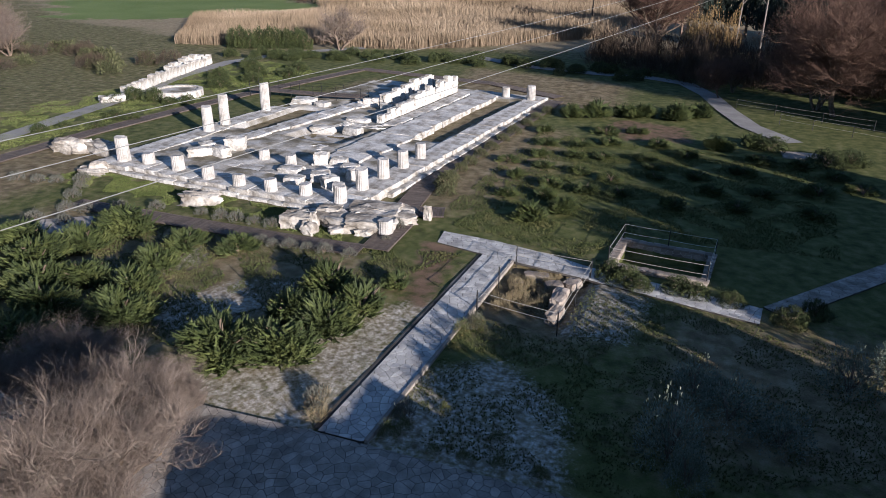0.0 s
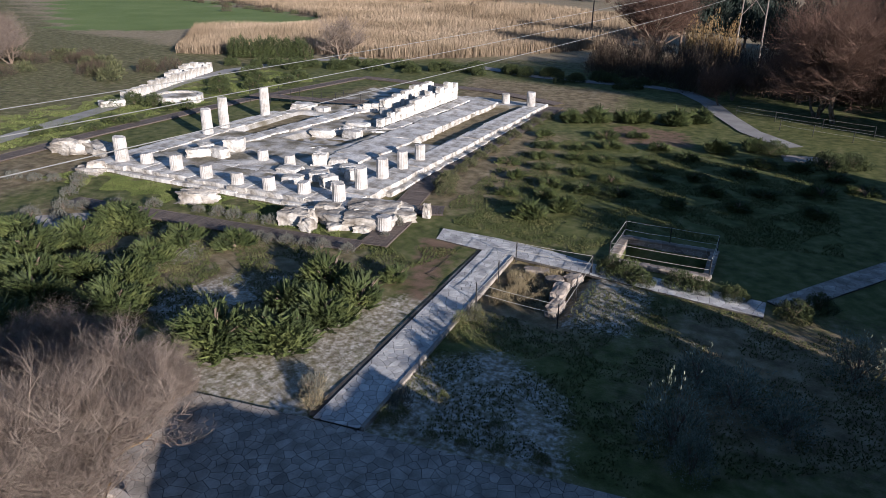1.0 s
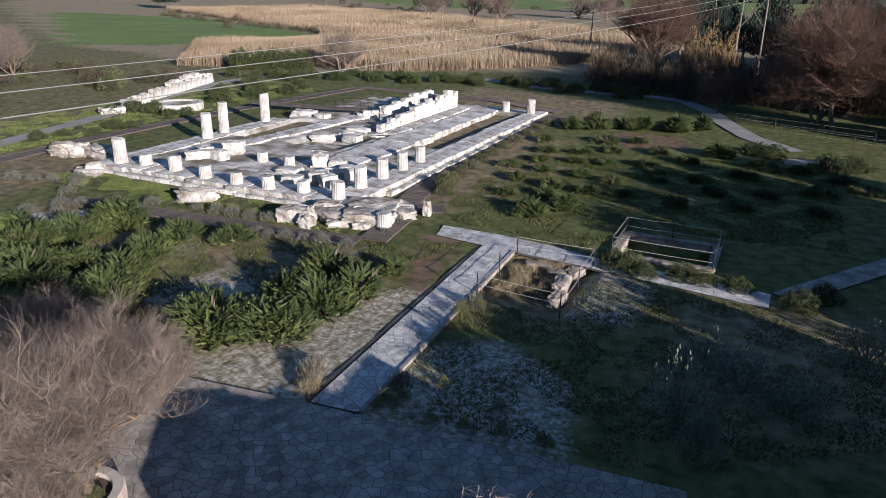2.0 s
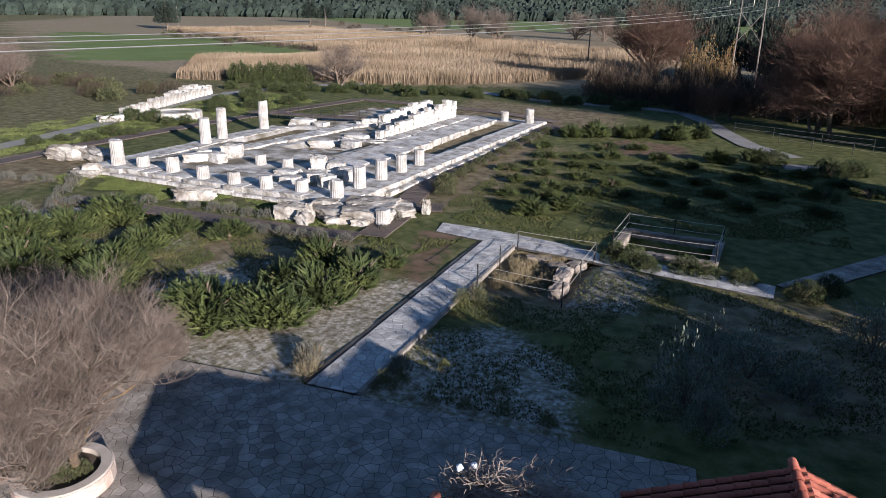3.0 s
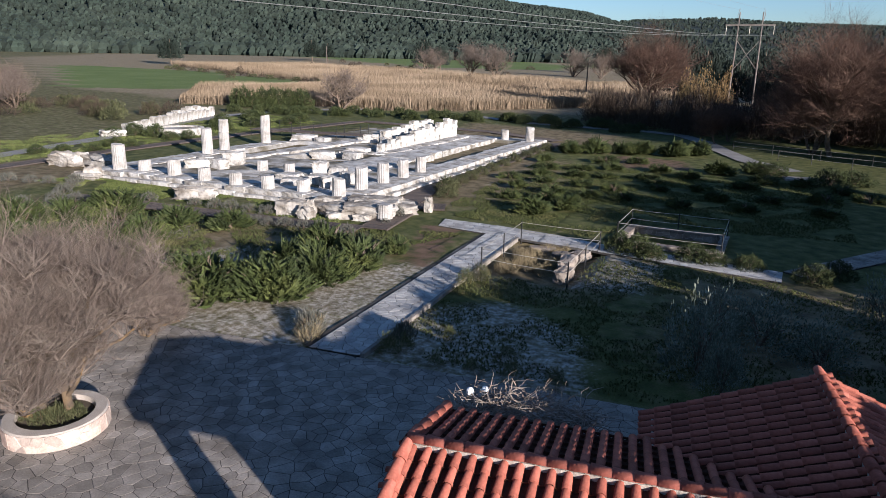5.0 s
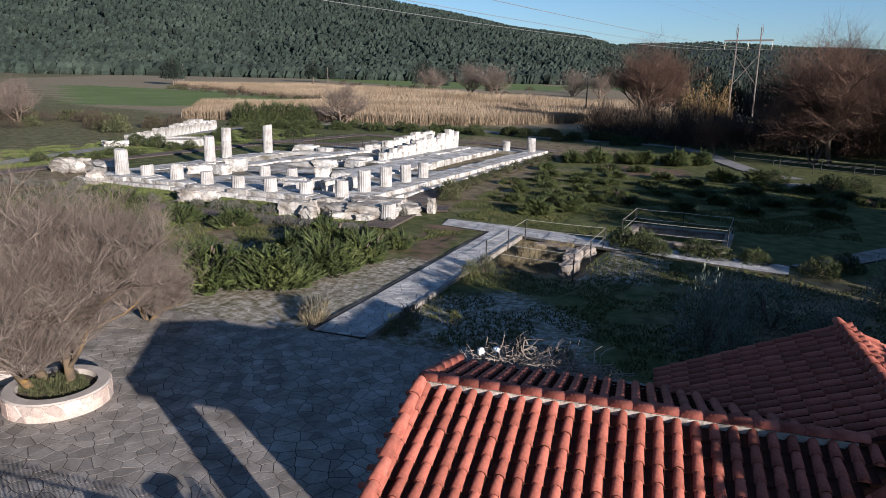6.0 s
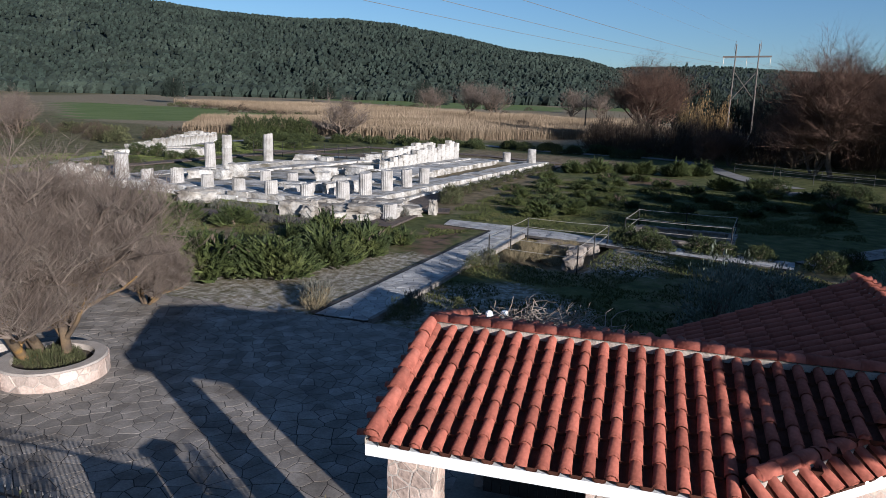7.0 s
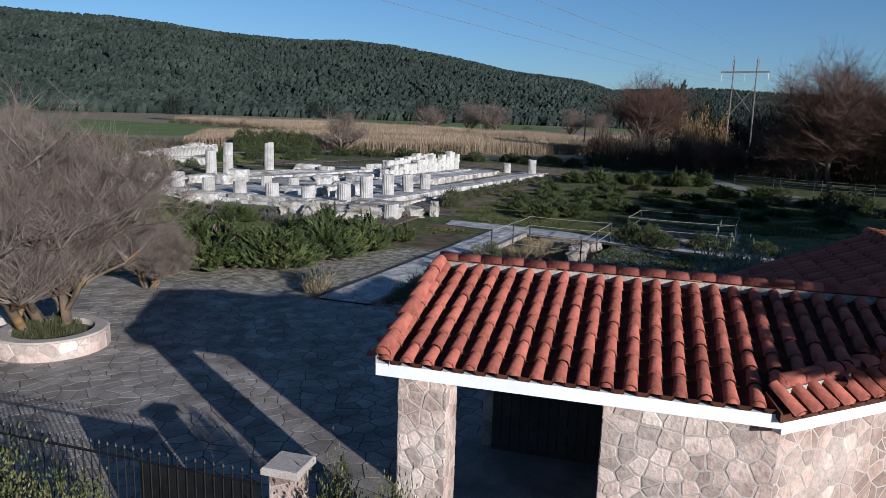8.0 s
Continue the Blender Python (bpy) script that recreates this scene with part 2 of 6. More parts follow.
def rock(ms, cx, cy, cz, sx, sy, sz, rough=0.12, turn=0.0, seed=0, n=5, square=0.6):
    """A weathered block: a cube grid pushed part of the way to an ellipsoid and roughened."""
    v, f, index = [], [], {}
    ca, sa = math.cos(turn), math.sin(turn)

    def vert(i, j, k):
        key = (i, j, k)
        if key not in index:
            p = Vector((2 * i / n - 1, 2 * j / n - 1, 2 * k / n - 1))
            q = p.normalized() * 1.15
            p = p * square + q * (1 - square)
            w = noise.noise_vector(Vector((p.x * 1.3 + seed * 7.1, p.y * 1.3 - seed * 3.7, p.z * 1.3 + seed))) * rough * 2.2
            w += noise.noise_vector(Vector((p.x * 3.6 + seed, p.y * 3.6, p.z * 3.6 - seed * 2))) * rough
            p = p + w
            x, y, z = p.x * sx / 2, p.y * sy / 2, p.z * sz / 2
            index[key] = len(v)
            v.append((cx + x * ca - y * sa, cy + x * sa + y * ca, cz + z))
        return index[key]

    for a in range(n):
        for b in range(n):
            for s in (0, n):
                q = [(s, a, b), (s, a + 1, b), (s, a + 1, b + 1), (s, a, b + 1)]
                f.append(tuple(vert(*t) for t in (q if s else q[::-1])))
                q = [(a, s, b), (a, s, b + 1), (a + 1, s, b + 1), (a + 1, s, b)]
                f.append(tuple(vert(*t) for t in (q if s else q[::-1])))
                q = [(a, b, s), (a + 1, b, s), (a + 1, b + 1, s), (a, b + 1, s)]
                f.append(tuple(vert(*t) for t in (q if s else q[::-1])))
    ms.add(v, f)


def inside(p, poly):
    x, y = p[0], p[1]
    r = False
    for i in range(len(poly)):
        (ax, ay), (bx, by) = poly[i - 1][:2], poly[i][:2]
        if (ay > y) != (by > y) and x < (bx - ax) * (y - ay) / (by - ay) + ax:
            r = not r
    return r


def clip(poly, nx, ny, c):
    """The part of a polygon where nx*x + ny*y <= c."""
    out = []
    for i in range(len(poly)):
        a, b = poly[i - 1], poly[i]
        da, db = nx * a[0] + ny * a[1] - c, nx * b[0] + ny * b[1] - c
        if (da <= 0) != (db <= 0):
            t = da / (da - db)
            out.append((a[0] + (b[0] - a[0]) * t, a[1] + (b[1] - a[1]) * t))
        if db <= 0:
            out.append(b)
    return out


def crazy(poly, size, seed, gap=0.02, loose=0.47, wide=1.0):
    """Irregular stones that fill a convex polygon: shrunken cells round scattered seeds."""
    r = random.Random(seed)
    xs, ys = [p[0] for p in poly], [p[1] for p in poly]
    x0, y0 = min(xs) - size, min(ys) - size
    sx = size * wide
    nx, ny = int((max(xs) - x0) / sx) + 3, int((max(ys) - y0) / size) + 3
    seeds = {}
    for i in range(nx):
        for j in range(ny):
            if r.random() < 0.2:
                continue
            seeds[i, j] = (x0 + (i + 0.5 * (j % 2) + 0.5 + r.uniform(-loose, loose)) * sx, y0 + (j + 0.5 + r.uniform(-loose, loose)) * size)
    area2 = sum(poly[i - 1][0] * poly[i][1] - poly[i][0] * poly[i - 1][1] for i in range(len(poly)))
    ring = poly if area2 > 0 else poly[::-1]
    cells = []
    for (i, j), (px, py) in seeds.items():
        cell = [(px - 2 * sx, py - 2 * size), (px + 2 * sx, py - 2 * size), (px + 2 * sx, py + 2 * size), (px - 2 * sx, py + 2 * size)]
        for a in range(-3, 4):
            for b in range(-3, 4):
                q = seeds.get((i + a, j + b))
                if q is None or (a == 0 and b == 0):
                    continue
                dx, dy = q[0] - px, q[1] - py
                d = math.hypot(dx, dy)
                cell = clip(cell, dx / d, dy / d, (dx * (q[0] + px) + dy * (q[1] + py)) / (2 * d) - gap / 2)
                if len(cell) < 3:
                    break
            if len(cell) < 3:
                break
        for k in range(len(ring)):
            if len(cell) < 3:
                break
            (ax, ay), (bx, by) = ring[k - 1], ring[k]
            d = math.hypot(bx - ax, by - ay)
            ex, ey = (by - ay) / d, -(bx - ax) / d
            cell = clip(cell, ex, ey, ex * ax + ey * ay)
        if len(cell) >= 3:
            ar = abs(sum(cell[k - 1][0] * cell[k][1] - cell[k][0] * cell[k - 1][1] for k in range(len(cell)))) / 2
            if ar > size * size * 0.05:
                cells.append(cell)
    return cells


def slab(ms, cell, z0, z1, bevel, place=None):
    """A stone: a polygon with thickness and a worn upper edge. place maps (x, y, z) into the world."""
    n = len(cell)
    cx, cy = sum(p[0] for p in cell) / n, sum(p[1] for p in cell) / n
    v = [(x, y, z0) for x, y in cell] + [(x, y, z1 - bevel * 0.5) for x, y in cell]
    for x, y in cell:
        d = math.hypot(x - cx, y - cy) or 1
        k = max(0.5, 1 - bevel / d)
        v.append((cx + (x - cx) * k, cy + (y - cy) * k, z1))
    if place:
        v = [place(*p) for p in v]
    f = []
    for r in (0, n):
        for i in range(n):
            j = (i + 1) % n
            f.append((r + i, r + j, r + n + j, r + n + i))
    f.append(tuple(2 * n + i for i in range(n)))
    ms.add(v, f)


def flags(parent, poly, size, seed, z, mat, rise=0.03, near=None, limit=300, gap=0.018, piece="flagstone", wide=1.0):
    """Crazy paving: stones inside the stretch near are parts, the rest one joined mesh."""
    rest, r, count = Mesh(), random.Random(seed + 1), 0
    for cell in crazy(poly, size, seed, gap, wide=wide):
        c = (sum(p[0] for p in cell) / len(cell), sum(p[1] for p in cell) / len(cell))
        h = rise + r.uniform(-0.0015, 0.0015)
        if count < limit and (near is None or inside(c, near)):
            one = Mesh()
            slab(one, cell, z - 0.02, z + h, 0.003)
            part(piece, one, mat, parent)
            count += 1
        else:
            slab(rest, cell, z - 0.02, z + h, 0.003)
    if rest.f:
        tagged(part("flagstones_rest", rest, mat, parent), kind="stuff")


def terrain(x, y):
    """The plain, which rises gently towards the hills."""
    d = -0.6 * x + 0.8 * y
    s = (d - 45) / 12
    return 0.02 * 12 * math.log1p(math.exp(min(s, 18))) if s < 18 else 0.02 * (d - 45)


def shape_near(p, poly, soft):
    """1 inside a polygon, falling to 0 over a soft border outside it."""
    if inside(p, poly):
        return 1.0
    best = 1e9
    for i in range(len(poly)):
        (ax, ay), (bx, by) = poly[i - 1], poly[i]
        dx, dy = bx - ax, by - ay
        t = max(0, min(1, ((p[0] - ax) * dx + (p[1] - ay) * dy) / (dx * dx + dy * dy)))
        best = min(best, math.hypot(p[0] - ax - t * dx, p[1] - ay - t * dy))
    return max(0.0, 1 - best / soft)

# ---------------------------------------------------------------- ground and hills
TANK = (6.5, 11.15, 19.35, 22.75)      # inside of the stone basin
PIT = [(1.7, 11.3), (5.8, 10.9), (5.7, 17.0), (1.6, 17.1)]


def steps(a, b, fine, keep=()):
    """Grid lines: fine between a and b, growing apart beyond."""
    out, x = [], a
    while x <= b:
        out.append(x)
        x += fine
    s = fine
    while out[0] > -4200:
        s = min(s * 1.22, 14 if out[0] > -650 else 260)
        out.insert(0, out[0] - s)
    s = fine
    while out[-1] < 4200:
        s = min(s * 1.22, 14 if out[-1] < 700 else 260)
        out.append(out[-1] + s)
    return sorted(out + list(keep))


PALE = [[(-7.5, -0.5), (-0.3, 0.2), (-1.0, 10.5), (-3.0, 8.0), (-6.5, 4.0)], [(-13, 3.2), (-9.5, 3.6), (-8.2, 6.5), (-10.5, 8.2)], [(-17.5, 6), (-16, 10.5), (-14.5, 9)], [(-20.5, 3), (-17.5, 3.8), (-18, 6), (-21, 5.5)], [(-9, 9), (-7.5, 8.5), (-5, 9), (-6, 11)],
        [(2.2, 0.6), (8.6, 1.2), (7.6, 5.0), (4.5, 7.0), (2.1, 5.0)], [(6.2, 11.5), (8.5, 11.5), (8.8, 16.0), (6.2, 16.4)]]
DRYZ = [PIT, [(-10, 26), (-6, 24.5), (-3.5, 35), (-6, 46), (-9.5, 46)], [(-36, 15), (-37, 22), (-44, 20), (-44, 10), (-36, 6)], [(-34, 20), (-12, 20), (-12, 60), (-34, 60)], [(-22, 62), (-4, 57), (-6, 72), (-25, 74)],
        [(12, 6), (22, 8), (20, 15), (12, 14)], [(-30, 3), (-9, 3), (-6, 8), (-5, 12), (-12, 12.5), (-28, 11)]]
RED = [[(-2, 50), (1, 47.5), (6.5, 49), (5, 54), (-1, 54.5)], [(-1.8, 10.6), (-4.2, 17.4), (-2.6, 17.4), (-1.1, 10.6)]]
FIELD = [[(-124, 84), (-86, 120), (-97, 140), (-180, 172), (-240, 160)], [(-430, 500), (-150, 300), (-90, 325), (-110, 420), (-260, 640)], [(-110, 420), (20, 330), (60, 360), (20, 520), (-120, 600)]]
STRAW = [[(-30, 96), (-62, 78), (-130, 88), (-330, 200), (-600, 640), (120, 760), (60, 150), (0, 112)]]


def build_ground():
    xs = steps(-50, 26, 0.5, (TANK[0] - 0.03, TANK[0] + 0.03, TANK[1] - 0.03, TANK[1] + 0.03))
    ys = steps(-22, 84, 0.5, (TANK[2] - 0.03, TANK[2] + 0.03, TANK[3] - 0.03, TANK[3] + 0.03))
    v, near, far = [], [], []
    for y in ys:
        for x in xs:
            z = terrain(x, y)
            close = -55 < x < 40 and -25 < y < 90
            if close:
                z += noise.noise(Vector((x * 0.35, y * 0.35, 0))) * 0.05 + noise.noise(Vector((x * 1.1, y * 1.1, 5))) * 0.03 - 0.03
                if shape_near((x, y), PIT, 0.5) > 0:
                    z -= 0.4 * shape_near((x, y), PIT, 0.5)
                if -14 < x < 16 and -20 < y < 2:
                    z = min(z, 0.0) - 0.03
                if TANK[0] <= x <= TANK[1] and TANK[2] <= y <= TANK[3]:
                    z = -0.75 + 0.06 * noise.noise(Vector((x, y, 2)))
            v.append((x, y, z))
            p = (x, y)
            if close:
                near.append((max(shape_near(p, q, 1.6) for q in PALE) * 0.505, max(shape_near(p, q, 4.0) for q in DRYZ) * 0.62 + 0.13, max(shape_near(p, q, 1.5) for q in RED) * 0.62, 1))
            else:
                near.append((0, 0.45, 0, 1))
            far.append((max(shape_near(p, q, 4) for q in FIELD) * 0.85, max(shape_near(p, q, 8) for q in STRAW) * 0.75 if abs(x) < 900 else 0.5, 0, 1) if y > 15 else (0, 0, 0, 1))
    n = len(xs)
    f = [(j * n + i, j * n + i + 1, (j + 1) * n + i + 1, (j + 1) * n + i) for j in range(len(ys) - 1) for i in range(n - 1)]
    me = bpy.data.meshes.new("ground")
    me.from_pydata(v, [], f)
    for name, values in (("zones", near), ("zones_far", far)):
        a = me.color_attributes.new(name, 'FLOAT_COLOR', 'POINT')
        a.data.foreach_set("color", [c for t in values for c in t])
    me.polygons.foreach_set("use_smooth", [True] * len(f))
    me.materials.append(M_GROUND)
    tagged(new("ground", me), "grassy plain with bare pale soil, pasture and straw", "ground", kind="structure")


build_ground()

# the ridge's height in degrees above the plain, by bearing left of north
RIDGE = [(-80, 5.8), (-58, 6.4), (-54.5, 6.4), (-51, 6.5), (-47, 6.3), (-43, 5.95), (-38, 5.85), (-34, 5.95), (-30, 5.65), (-25.5, 5.05), (-20.7, 4.15), (-18, 3.87), (-15, 3.5), (-12.4, 2.85), (-7, 1.2), (30, 0.8)]
RIDGE2 = [(-30, 0.8), (-17, 2.1), (-12.4, 3.0), (-11, 3.15), (-8.5, 3.2), (-5, 3.2), (-2, 3.1), (1.3, 2.85), (12, 2.6), (40, 3.0)]


def ridge_height(table, bearing, dist):
    return dist * math.tan(radians(float(np.interp(bearing, [r[0] for r in table], [r[1] for r in table])))) + 6


def hill_point(table, bearing, near, far, t):
    """A point of a hillside: t runs from its foot to the ridge, and over it."""
    d = near + (far - near) * t
    a = radians(bearing)
    x, y = 12.6 + math.sin(a) * d, -17.5 + math.cos(a) * d
    top = ridge_height(table, bearing, far)
    s = math.sin(min(t, 1.0) * math.pi / 2) ** 1.25 if t <= 1 else 1 - (t - 1) * 0.8
    foot = terrain(12.6 + math.sin(a) * near, -17.5 + math.cos(a) * near) - 1
    z = foot + (top - foot) * s + noise.noise(Vector((x * 0.006, y * 0.006, 3))) * 10 * min(t, 1) * (1 - 0.8 * min(t, 1) ** 4)
    return Vector((x, y, z))


def hillside(name, table, b0, b1, near, far, label):
    ms, nb, nt = Mesh(), 60, 14
    v = [hill_point(table, b0 + (b1 - b0) * i / nb, near, far, 1.3 * j / nt) for i in range(nb + 1) for j in range(nt + 1)]
    ms.add(v, [(i * (nt + 1) + j, i * (nt + 1) + j + 1, (i + 1) * (nt + 1) + j + 1, (i + 1) * (nt + 1) + j) for i in range(nb) for j in range(nt)])
    tagged(part(name, ms, M_PINE, smooth=True), label, "hill", kind="structure")


hillside("hillside", RIDGE, -85, 25, 560, 1500, "long pine-wooded hill behind the plain")
# hills added unseen round behind the walk, to block low sky light
BACK = [(20, 3.2), (60, 8.0), (100, 10.0), (140, 9.5), (200, 8.5), (250, 8.0), (285, 6.0)]
hillside("hillside_back", BACK, 22, 284, 500, 1200, "unseen wooded hills added behind the walk to block low sky light")
hillside("far_hillside", RIDGE2, -32, 45, 1150, 2200, "lower wooded hill further away")


def pine_blob(ms, x, y, z, h, w, r):
    """A far pine: a lumpy crown of a few tiers on a hidden stem."""
    k, v, f = 4, [], []
    tiers = [(0.0, 0.6), (0.45, 1.0), (0.82, 0.72)]
    a0 = r.uniform(0, 6)
    for t, s in tiers:
        for i in range(k):
            a = a0 + i * 2 * math.pi / k + t
            q = w * s * r.uniform(0.7, 1.15)
            v.append((x + q * math.cos(a), y + q * math.sin(a), z + h * (t + r.uniform(-0.05, 0.05))))
    v.append((x, y, z + h))
    for q in range(2):
        for i in range(k):
            j = (i + 1) % k
            f.append((q * k + i, q * k + j, q * k + k + j, q * k + k + i))
    for i in range(k):
        f.append((2 * k + i, 2 * k + (i + 1) % k, 3 * k))
    ms.add(v, f)


def forest(name, table, b0, b1, near, far, count, label, seed, t_max=1.02):
    r, ms = random.Random(seed), Mesh()
    for _ in range(count):
        b = r.uniform(b0, b1)
        t = r.uniform(0, t_max) ** 1.15
        p = hill_point(table, b, near, far, t)
        h = r.uniform(3.6, 7.6) * (1.45 if t < 0.03 else 1.0)
        pine_blob(ms, p.x, p.y, p.z - 1, h, h * r.uniform(0.34, 0.56), r)
    tagged(part(name, ms, M_PINE), label, "forest", kind="stuff")


forest("pine_forest", RIDGE, -64, 5, 545, 1500, 27000, "dense dark green pine forest on the hillside", 3)
forest("far_pine_forest", RIDGE2, -22, 16, 1130, 2200, 6500, "pine forest on the far hill", 4)

# ---------------------------------------------------------------- paving
def surface(name, poly, z, mat, label, category, depth=0.12):
    ms = Mesh()
    n = len(poly)
    v = [(x, y, z - depth) for x, y in poly] + [(x, y, z) for x, y in poly]
    ms.add(v, [tuple(range(n, 2 * n))] + [(i, (i + 1) % n, n + (i + 1) % n, n + i) for i in range(n)])
    return tagged(part(name, ms, mat), label, category, kind="structure")


PLAZA = [(-15, -3.6), (-7.2, -0.95), (0, 0), (12.6, 1.3), (16, -17), (-15, -17)]
plaza = surface("pavement", PLAZA, 0.02, M_JOINT, "courtyard of grey crazy-paved flagstones with dark joints", "pavement")
WALK = [(0.16, 0.04), (1.97, 0.26), (1.20, 17.18), (-0.66, 17.33)]
garden_path = surface("pavement_path", WALK, 0.06, M_JOINT, "straight crazy-paved stone path between lawns", "path")
CROSS = [(-3.8, 17.72), (-0.7, 17.35), (5.72, 16.85), (5.5, 18.4), (3.0, 19.05), (-0.5, 19.5), (-4.2, 19.5)]
cross_path = surface("pavement_cross", CROSS, 0.055, M_JOINT, "crazy-paved stone cross path beside the ruin", "path")
STRIP = [(5.74, 16.83), (14.25, 15.85), (14.3, 17.6), (5.52, 18.38)]
strip_path = surface("pavement_strip", STRIP, 0.05, M_JOINT, "crazy-paved path half hidden by low shrubs", "path")
RIGHTP = [(14.32, 17.8), (15.4, 17.0), (24.0, 29.6), (22.8, 30.3)]
right_path = surface("pavement_right", RIGHTP, 0.05, M_JOINT, "shaded crazy-paved path through the lawn", "path")

# gravel tracks round the site
def track(name, pts, width, mat, label, z=0.05):
    ms, v, f = Mesh(), [], []
    for i, (x, y) in enumerate(pts):
        a, b = pts[max(i - 1, 0)], pts[min(i + 1, len(pts) - 1)]
        d = Vector((b[0] - a[0], b[1] - a[1])).normalized()
        for s in (-1, 1):
            px, py = x - d.y * s * width / 2, y + d.x * s * width / 2
            v.append((px, py, terrain(px, py) + z))
    for i in range(len(pts) - 1):
        f.append((2 * i + 1, 2 * i, 2 * i + 2, 2 * i + 3))
    ms.add(v, f)
    return tagged(part(name, ms, mat), label, "track", kind="structure")


track("road", [(-47, 8), (-49.5, 20), (-51.5, 28), (-54, 39), (-58, 50), (-60, 62), (-57, 74), (-50, 83)], 2.2, M_ROAD, "pale gravel track beside the ruins")
track("road_east", [(-30, 84), (-20, 80), (-11, 79.5), (-3, 80), (2, 78), (5.5, 72), (8, 65), (11, 58), (15, 53)], 2.2, M_ROAD, "grey gravel track bending past the trees")

# ---------------------------------------------------------------- boardwalks
def boardwalk(name, pts, width, label, z=0.10):
    """Cross boards on a path, joined in one mesh, with a low edge beam."""
    ms = Mesh()
    for i in range(len(pts) - 1):
        a, b = Vector(pts[i]), Vector(pts[i + 1])
        d = (b - a)
        n = max(1, int(d.length / 0.16))
        u = d.normalized()
        ang = math.atan2(u.y, u.x)
        for k in range(n):
            c = a + d * ((k + 0.5) / n)
            zz = terrain(c.x, c.y) + z
            box(ms, -0.068, 0.068, -width / 2, width / 2, -0.04, 0.0 + rng.uniform(-0.006, 0.006), 0.0, Matrix.Translation((c.x, c.y, zz)) @ Matrix.Rotation(ang, 4, 'Z'))
    ob = tagged(part(name, ms, M_WOOD), label, "boardwalk", kind="structure")
    edge = Mesh()
    for i in range(len(pts) - 1):
        a, b = Vector(pts[i]), Vector(pts[i + 1])
        u = (b - a).normalized()
        for s in (-1, 1):
            o = Vector((-u.y, u.x)) * (s * (width / 2 + 0.05))
            p, q = a + o, b + o
            tube(edge, [(p.x, p.y, terrain(p.x, p.y) + z - 0.05), (q.x, q.y, terrain(q.x, q.y) + z - 0.05)], 0.06, 4)
    part("edge_beam", edge, M_WOOD, ob)


boardwalk("boardwalk_front", [(-29, 12.4), (-20, 13.2), (-12, 13.9), (-7.2, 14.6)], 1.35, "dark weathered boardwalk in front of the temple")
boardwalk("boardwalk_side", [(-6.6, 15.0), (-7.2, 19.0), (-8.4, 22.5), (-9.6, 28), (-9.75, 60)], 1.6, "dark weathered boardwalk along the temple flank")
boardwalk("boardwalk_link", [(-7.6, 21.6), (-5.6, 22.4)], 1.6, "short dark boardwalk beside the temple corner")
boardwalk("boardwalk_west", [(-43.2, 8), (-43.6, 17), (-44.2, 26), (-43.8, 38), (-43.2, 46), (-40, 66)], 1.7, "dark boardwalk on the far flank of the temple")
boardwalk("boardwalk_north", [(-40, 66.6), (-20, 66), (-10, 62)], 1.6, "dark boardwalk behind the temple")

# ---------------------------------------------------------------- temple
SY = 0.6                                    # level of the stylobate
temple = thing("temple_platform", "ruined white stone platform of a temple, blocks worn and cracked", "ruin")


def blocks_line(x0, y0, x1, y1, width, z0, z1, step, rough=0.05, square=0.93, seed=1, parent=temple, name="block", mat=M_MARBLE, drop=0.0, var=0.09):
    """A course of big blocks end to end."""
    r = random.Random(seed)
    length = math.hypot(x1 - x0, y1 - y0)
    n = max(1, round(length / step))
    ux, uy = (x1 - x0) / length, (y1 - y0) / length
    cuts = [0] + [i + r.uniform(-0.25, 0.25) for i in range(1, n)] + [n]
    for i in range(n):
        if r.random() < drop:
            continue
        a, b = cuts[i] * length / n, cuts[i + 1] * length / n
        c, w = (a + b) / 2, b - a - 0.03
        top = z1 + r.uniform(-var, var)
        ms = Mesh()
        rock(ms, 0, 0, 0, w + 0.06, width * r.uniform(0.85, 1.12), top - z0, rough * 1.5, 0, seed * 31 + i, 6, square)
        ob = part(name, ms, mat, parent)
        ob.matrix_basis = pose(x0 + ux * c, y0 + uy * c, (z0 + top) / 2, 0, 0, math.degrees(math.atan2(uy, ux)) + r.uniform(-3, 3))


# the stepped edge and the stylobate round the four sides
blocks_line(-35.3, 18.9, -11.2, 18.9, 0.9, -0.15, 0.28, 1.5, 0.032, 0.95, 11, var=0.06)
blocks_line(-35.0, 20.1, -11.0, 20.1, 2.5, -0.1, SY, 1.7, 0.022, 0.965, 12, var=0.035)
blocks_line(-11.9, 21.4, -11.9, 60.2, 2.2, -0.1, SY, 1.9, 0.022, 0.965, 13, var=0.035)
blocks_line(-10.55, 23.5, -10.55, 60.2, 0.7, -0.1, 0.3, 1.6, 0.032, 0.95, 14, var=0.06)
blocks_line(-34.0, 21.4, -34.6, 42.0, 2.3, -0.1, SY, 1.8, 0.022, 0.965, 15, var=0.035)
blocks_line(-35.6, 20.6, -36.1, 42.0, 0.8, -0.1, 0.3, 1.6, 0.032, 0.95, 16, var=0.06)
blocks_line(-13.2, 59.5, -33.0, 60.5, 2.2, -0.1, 0.5, 2.2, 0.022, 0.965, 17, drop=0.2, var=0.035)
